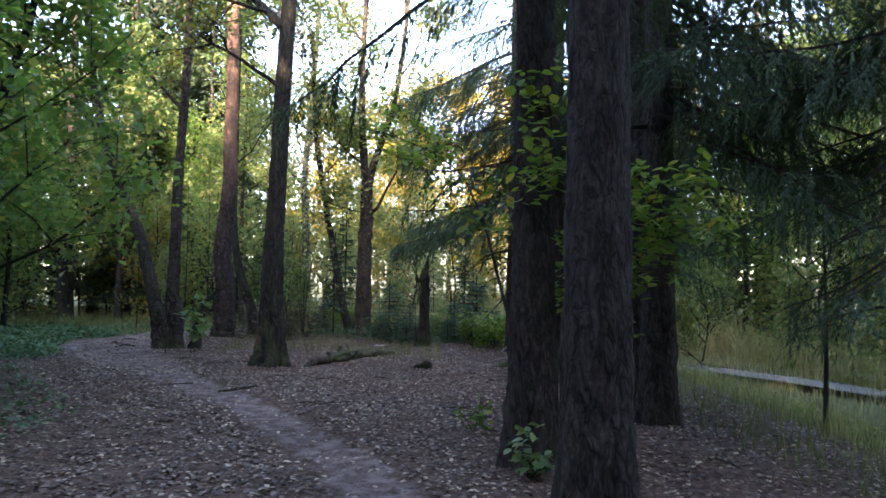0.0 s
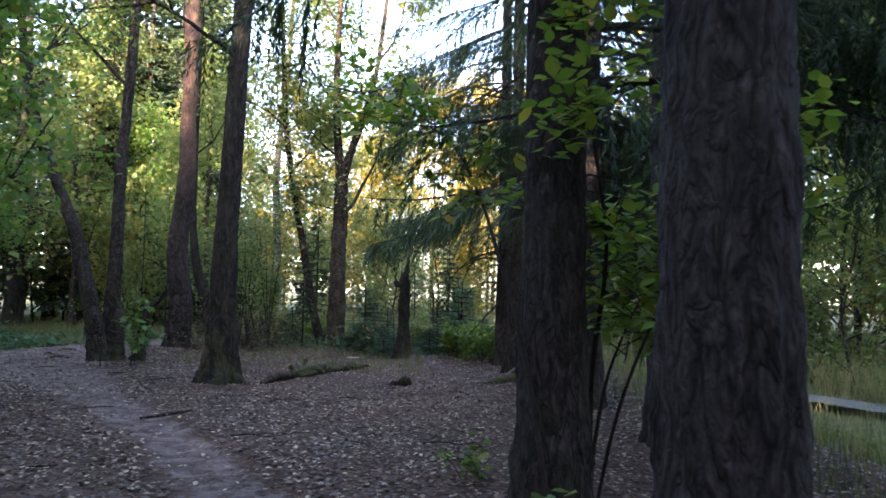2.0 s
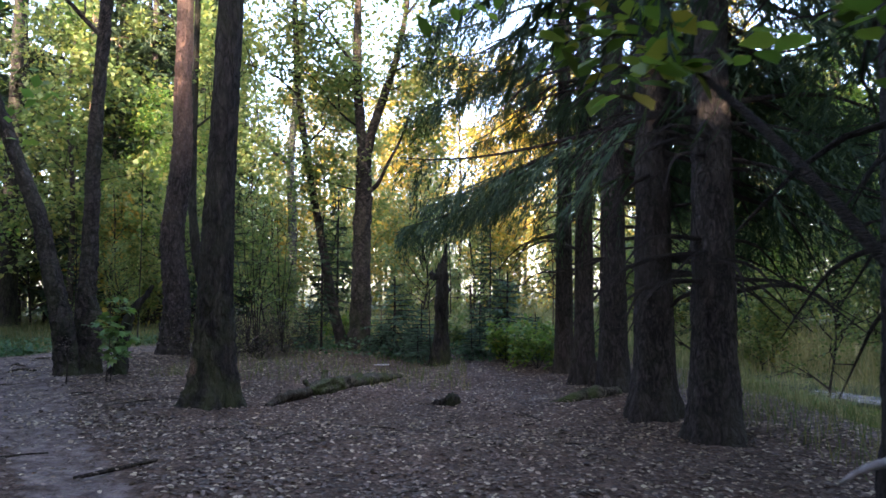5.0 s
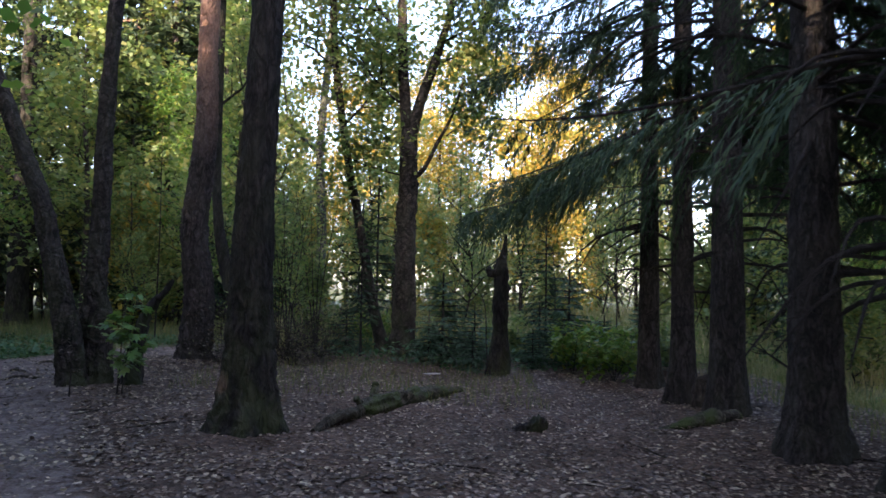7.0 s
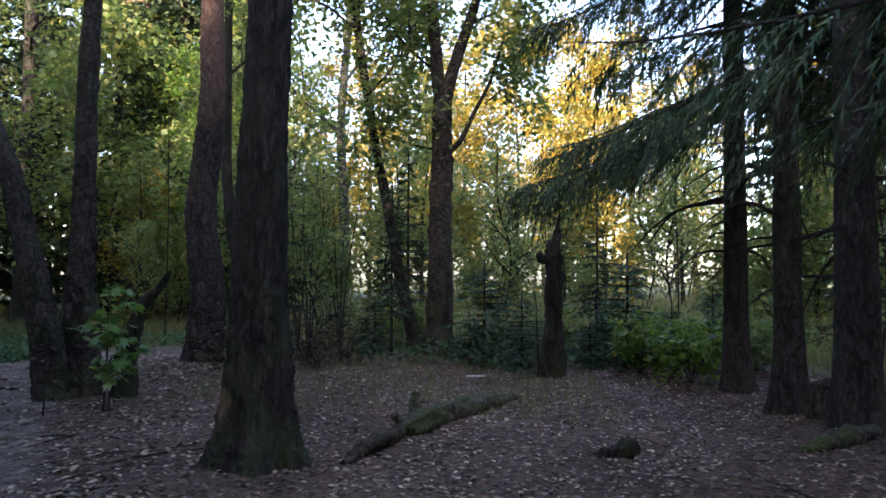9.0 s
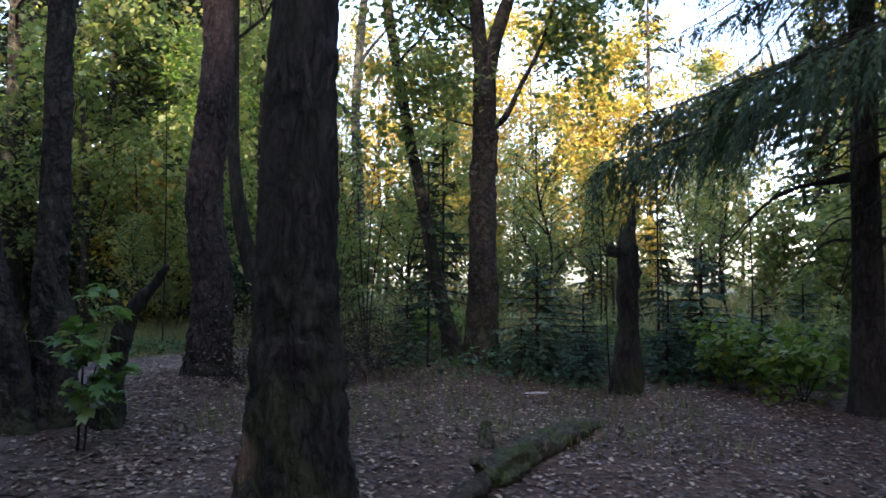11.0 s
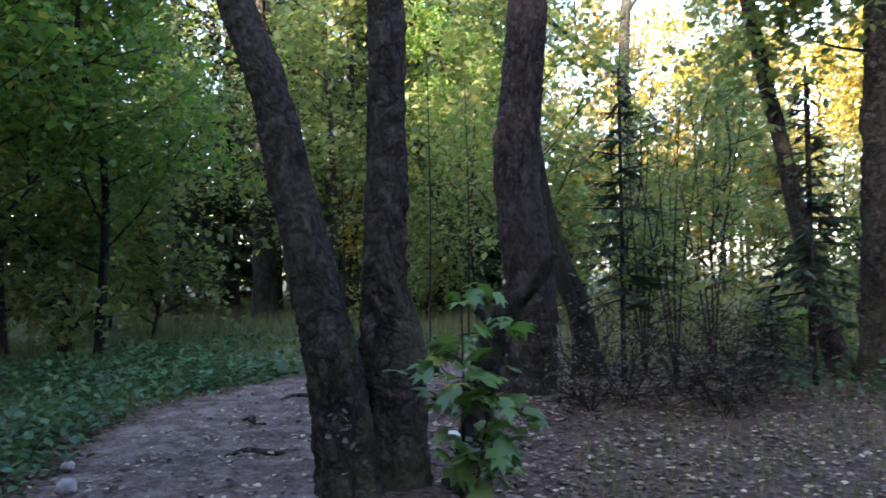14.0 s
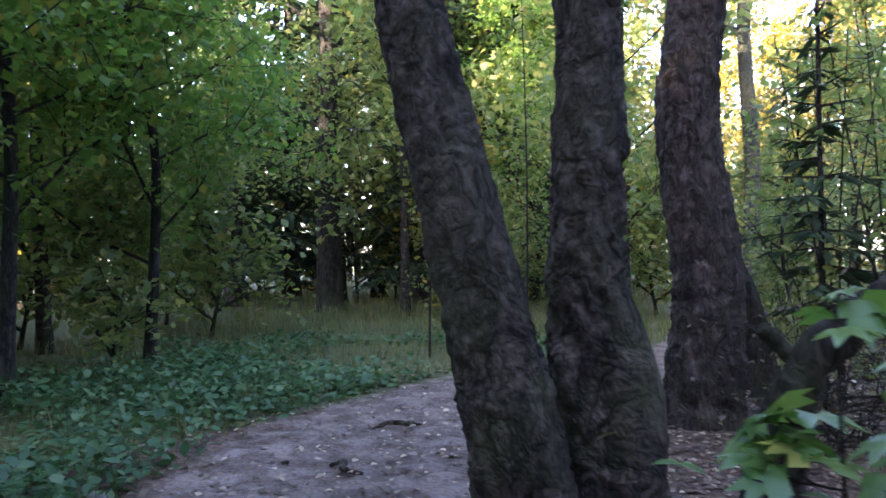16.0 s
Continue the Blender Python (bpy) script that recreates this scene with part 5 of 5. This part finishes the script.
bush("arched_twig", -0.68, 19.4, [([(0, 0, 0), (-0.03, 0, 0.6), (-0.07, 0, 1.25), (-0.3, 0.02, 1.6), (-0.75, 0.05, 1.95)], 0.012)], LEAF_THICKET, "thin dark twig arching beside the broken snag", "sapling", 69, 0.08, 1, 0.05, length=0.3, kids=3, bare=0.5)
for k, (x, y, h) in enumerate(((-8.6, 24.2, 5.5), (-8.1, 24.9, 5.0), (-9.6, 22.8, 3.0), (-0.3, 22.5, 2.6), (2.2, 22.5, 3.0), (1.0, 23.6, 2.4))):
    bush("pale_sapling", x, y, [([(0, 0, 0), (0.03, 0, h * 0.5), (-0.02, 0.02, h)], 0.02)], LEAF_THICKET, "slender pale-stemmed sapling with few leaves", "sapling", 120 + k, 0.08, 3, 0.06, length=0.5, kids=6, bare=0.45)

# ---- ground cover ----
def spots(g, n, x0, x1, y0, y1):
    return g.uniform(x0, x1, n), g.uniform(y0, y1, n)


def cover(name, mat, label, category, sets, seed, form, faces, tilt):
    g = np.random.default_rng(seed)
    s = Shape()
    for n, box, size, high, keep in sets:
        x, y = spots(g, n, *box)
        ok = keep(x, y, g.random(n))
        x, y = x[ok], y[ok]
        z = gz(x, y) + g.uniform(0, 1, len(x)) ** 2 * high + 0.004
        scatter(s, g, np.stack([x, y, z], -1), size, form, faces, tilt)
    return tagged(part(name, s, mat, smooth=False), label, category, kind="stuff")


def off_path(x, y, u):
    w = 0.5 + 0.7 * smooth(12, 16.5, y)
    return (u < 0.18 + smooth(0.5, 1.5, path_distance(x, y) / w)) & ((x > -8.6 + 0.35 * (20 - y) * 0) | (u < 0.25))


cover("leaf_litter", LITTER, "brown fallen leaves strewn over the forest floor", "leaf litter", [
    (50000, (-6.5, 5.5, 3, 13), 0.05, 0.014, off_path), (36000, (-8, 4.5, 12, 21), 0.048, 0.014, off_path), (9000, (-12, -4, 12, 24), 0.06, 0.01, off_path), (4500, (-10.5, -4, 11, 23), 0.048, 0.006, lambda x, y, u: path_distance(x, y) < 1.8), (3500, (-6, 3, 0, 3), 0.075, 0.01, off_path)], 91, LEAF, LEAF_F, 0.22)


def herb_patch(x, y, u):
    d = path_distance(x, y)
    return (d > 1.0 + 0.3 * u) & (x < -6.8) & (noise_field(x, y) > 0.38 + 0.25 * u)


def noise_field(x, y):
    return 0.5 + 0.25 * np.sin(1.1 * x + 0.7 * y) + 0.25 * np.sin(0.6 * x - 1.3 * y + 2)


cover("ground_herbs", HERB, "low patch of green herbs beside the path", "herbs", [
    (27000, (-13.5, -7.5, 13.5, 22), 0.085, 0.28, herb_patch), (6000, (-13, -7.5, 20, 25), 0.1, 0.15, herb_patch), (5000, (-3.5, 3, 19.5, 24), 0.09, 0.3, lambda x, y, u: u > 0.3), (6000, (-11, -4, 3, 13), 0.07, 0.15, lambda x, y, u: path_distance(x, y) > 1.9)], 92, LEAF, LEAF_F, 0.45)
BLADE_F = np.array([(0, 1, 2, 3), (3, 2, 4, 4)])


def blades(name, mat, label, category, sets, seed):
    g = np.random.default_rng(seed)
    s = Shape()
    for n, box, size, keep in sets:
        x, y = spots(g, n, *box)
        ok = keep(x, y, g.random(n))
        x, y = x[ok], y[ok]
        p = np.stack([x, y, gz(x, y) - 0.01], -1)
        k = len(p)
        r = turns(g, k, 0.28)
        v = np.einsum("nij,kj->nki", r, BLADE) * (size * g.uniform(0.5, 1.3, k))[:, None, None] + p[:, None, :]
        o = (np.arange(k) * 5)[:, None]
        q = np.stack([v[:, j] for j in range(5)], 1).reshape(-1, 3)
        base = s.n
        s.add(q, np.concatenate([np.array([[0, 1, 2, 3]]) + o]).reshape(-1, 4))
        s.f.append((np.array([[3, 2, 4]]) + o).reshape(-1, 3) + base)
    return tagged(part(name, s, mat, smooth=False), label, category, kind="stuff")


cover("meadow_weeds", LEAF_THICKET, "waist-high leafy weeds on the far bank", "weeds", [
    (9000, (8.7, 13, 5, 24), 0.12, 0.9, lambda x, y, u: u > 0.1), (2500, (4.6, 6.2, 5, 22), 0.08, 0.2, lambda x, y, u: u > 0.1), (9000, (-5, 8, 22, 32), 0.11, 0.7, lambda x, y, u: u > 0.1)], 95, LEAF, LEAF_F, 0.6)
blades("grass", GRASS, "short green and yellowing forest grass", "grass", [
    (9000, (-24, -6, 25, 44), 0.32, lambda x, y, u: u > 0.1),
    (9000, (-16, -6, 21, 32), 0.24, lambda x, y, u: path_distance(x, y) > 0.8), (2500, (-14, -7, 14, 21), 0.25, lambda x, y, u: path_distance(x, y) > 1.2), (5000, (-5, 0, 16, 21), 0.18, lambda x, y, u: u > 0.4), (9000, (2.8, 6.4, 3, 22), 0.24, lambda x, y, u: x + u > 3.4)], 93)
blades("meadow_grass", REED, "tall pale meadow grass beyond the trees", "grass", [
    (16000, (-6, 12, 22, 42), 0.85, lambda x, y, u: u > 0.1), (7000, (4.2, 8.8, 4, 24), 0.3, lambda x, y, u: np.abs((x - 7.6) * 0.9 + (y - 16) * 0.42) > 0.6), (11000, (8.6, 14, 4, 24), 0.75, lambda x, y, u: u > 0.1)], 94)
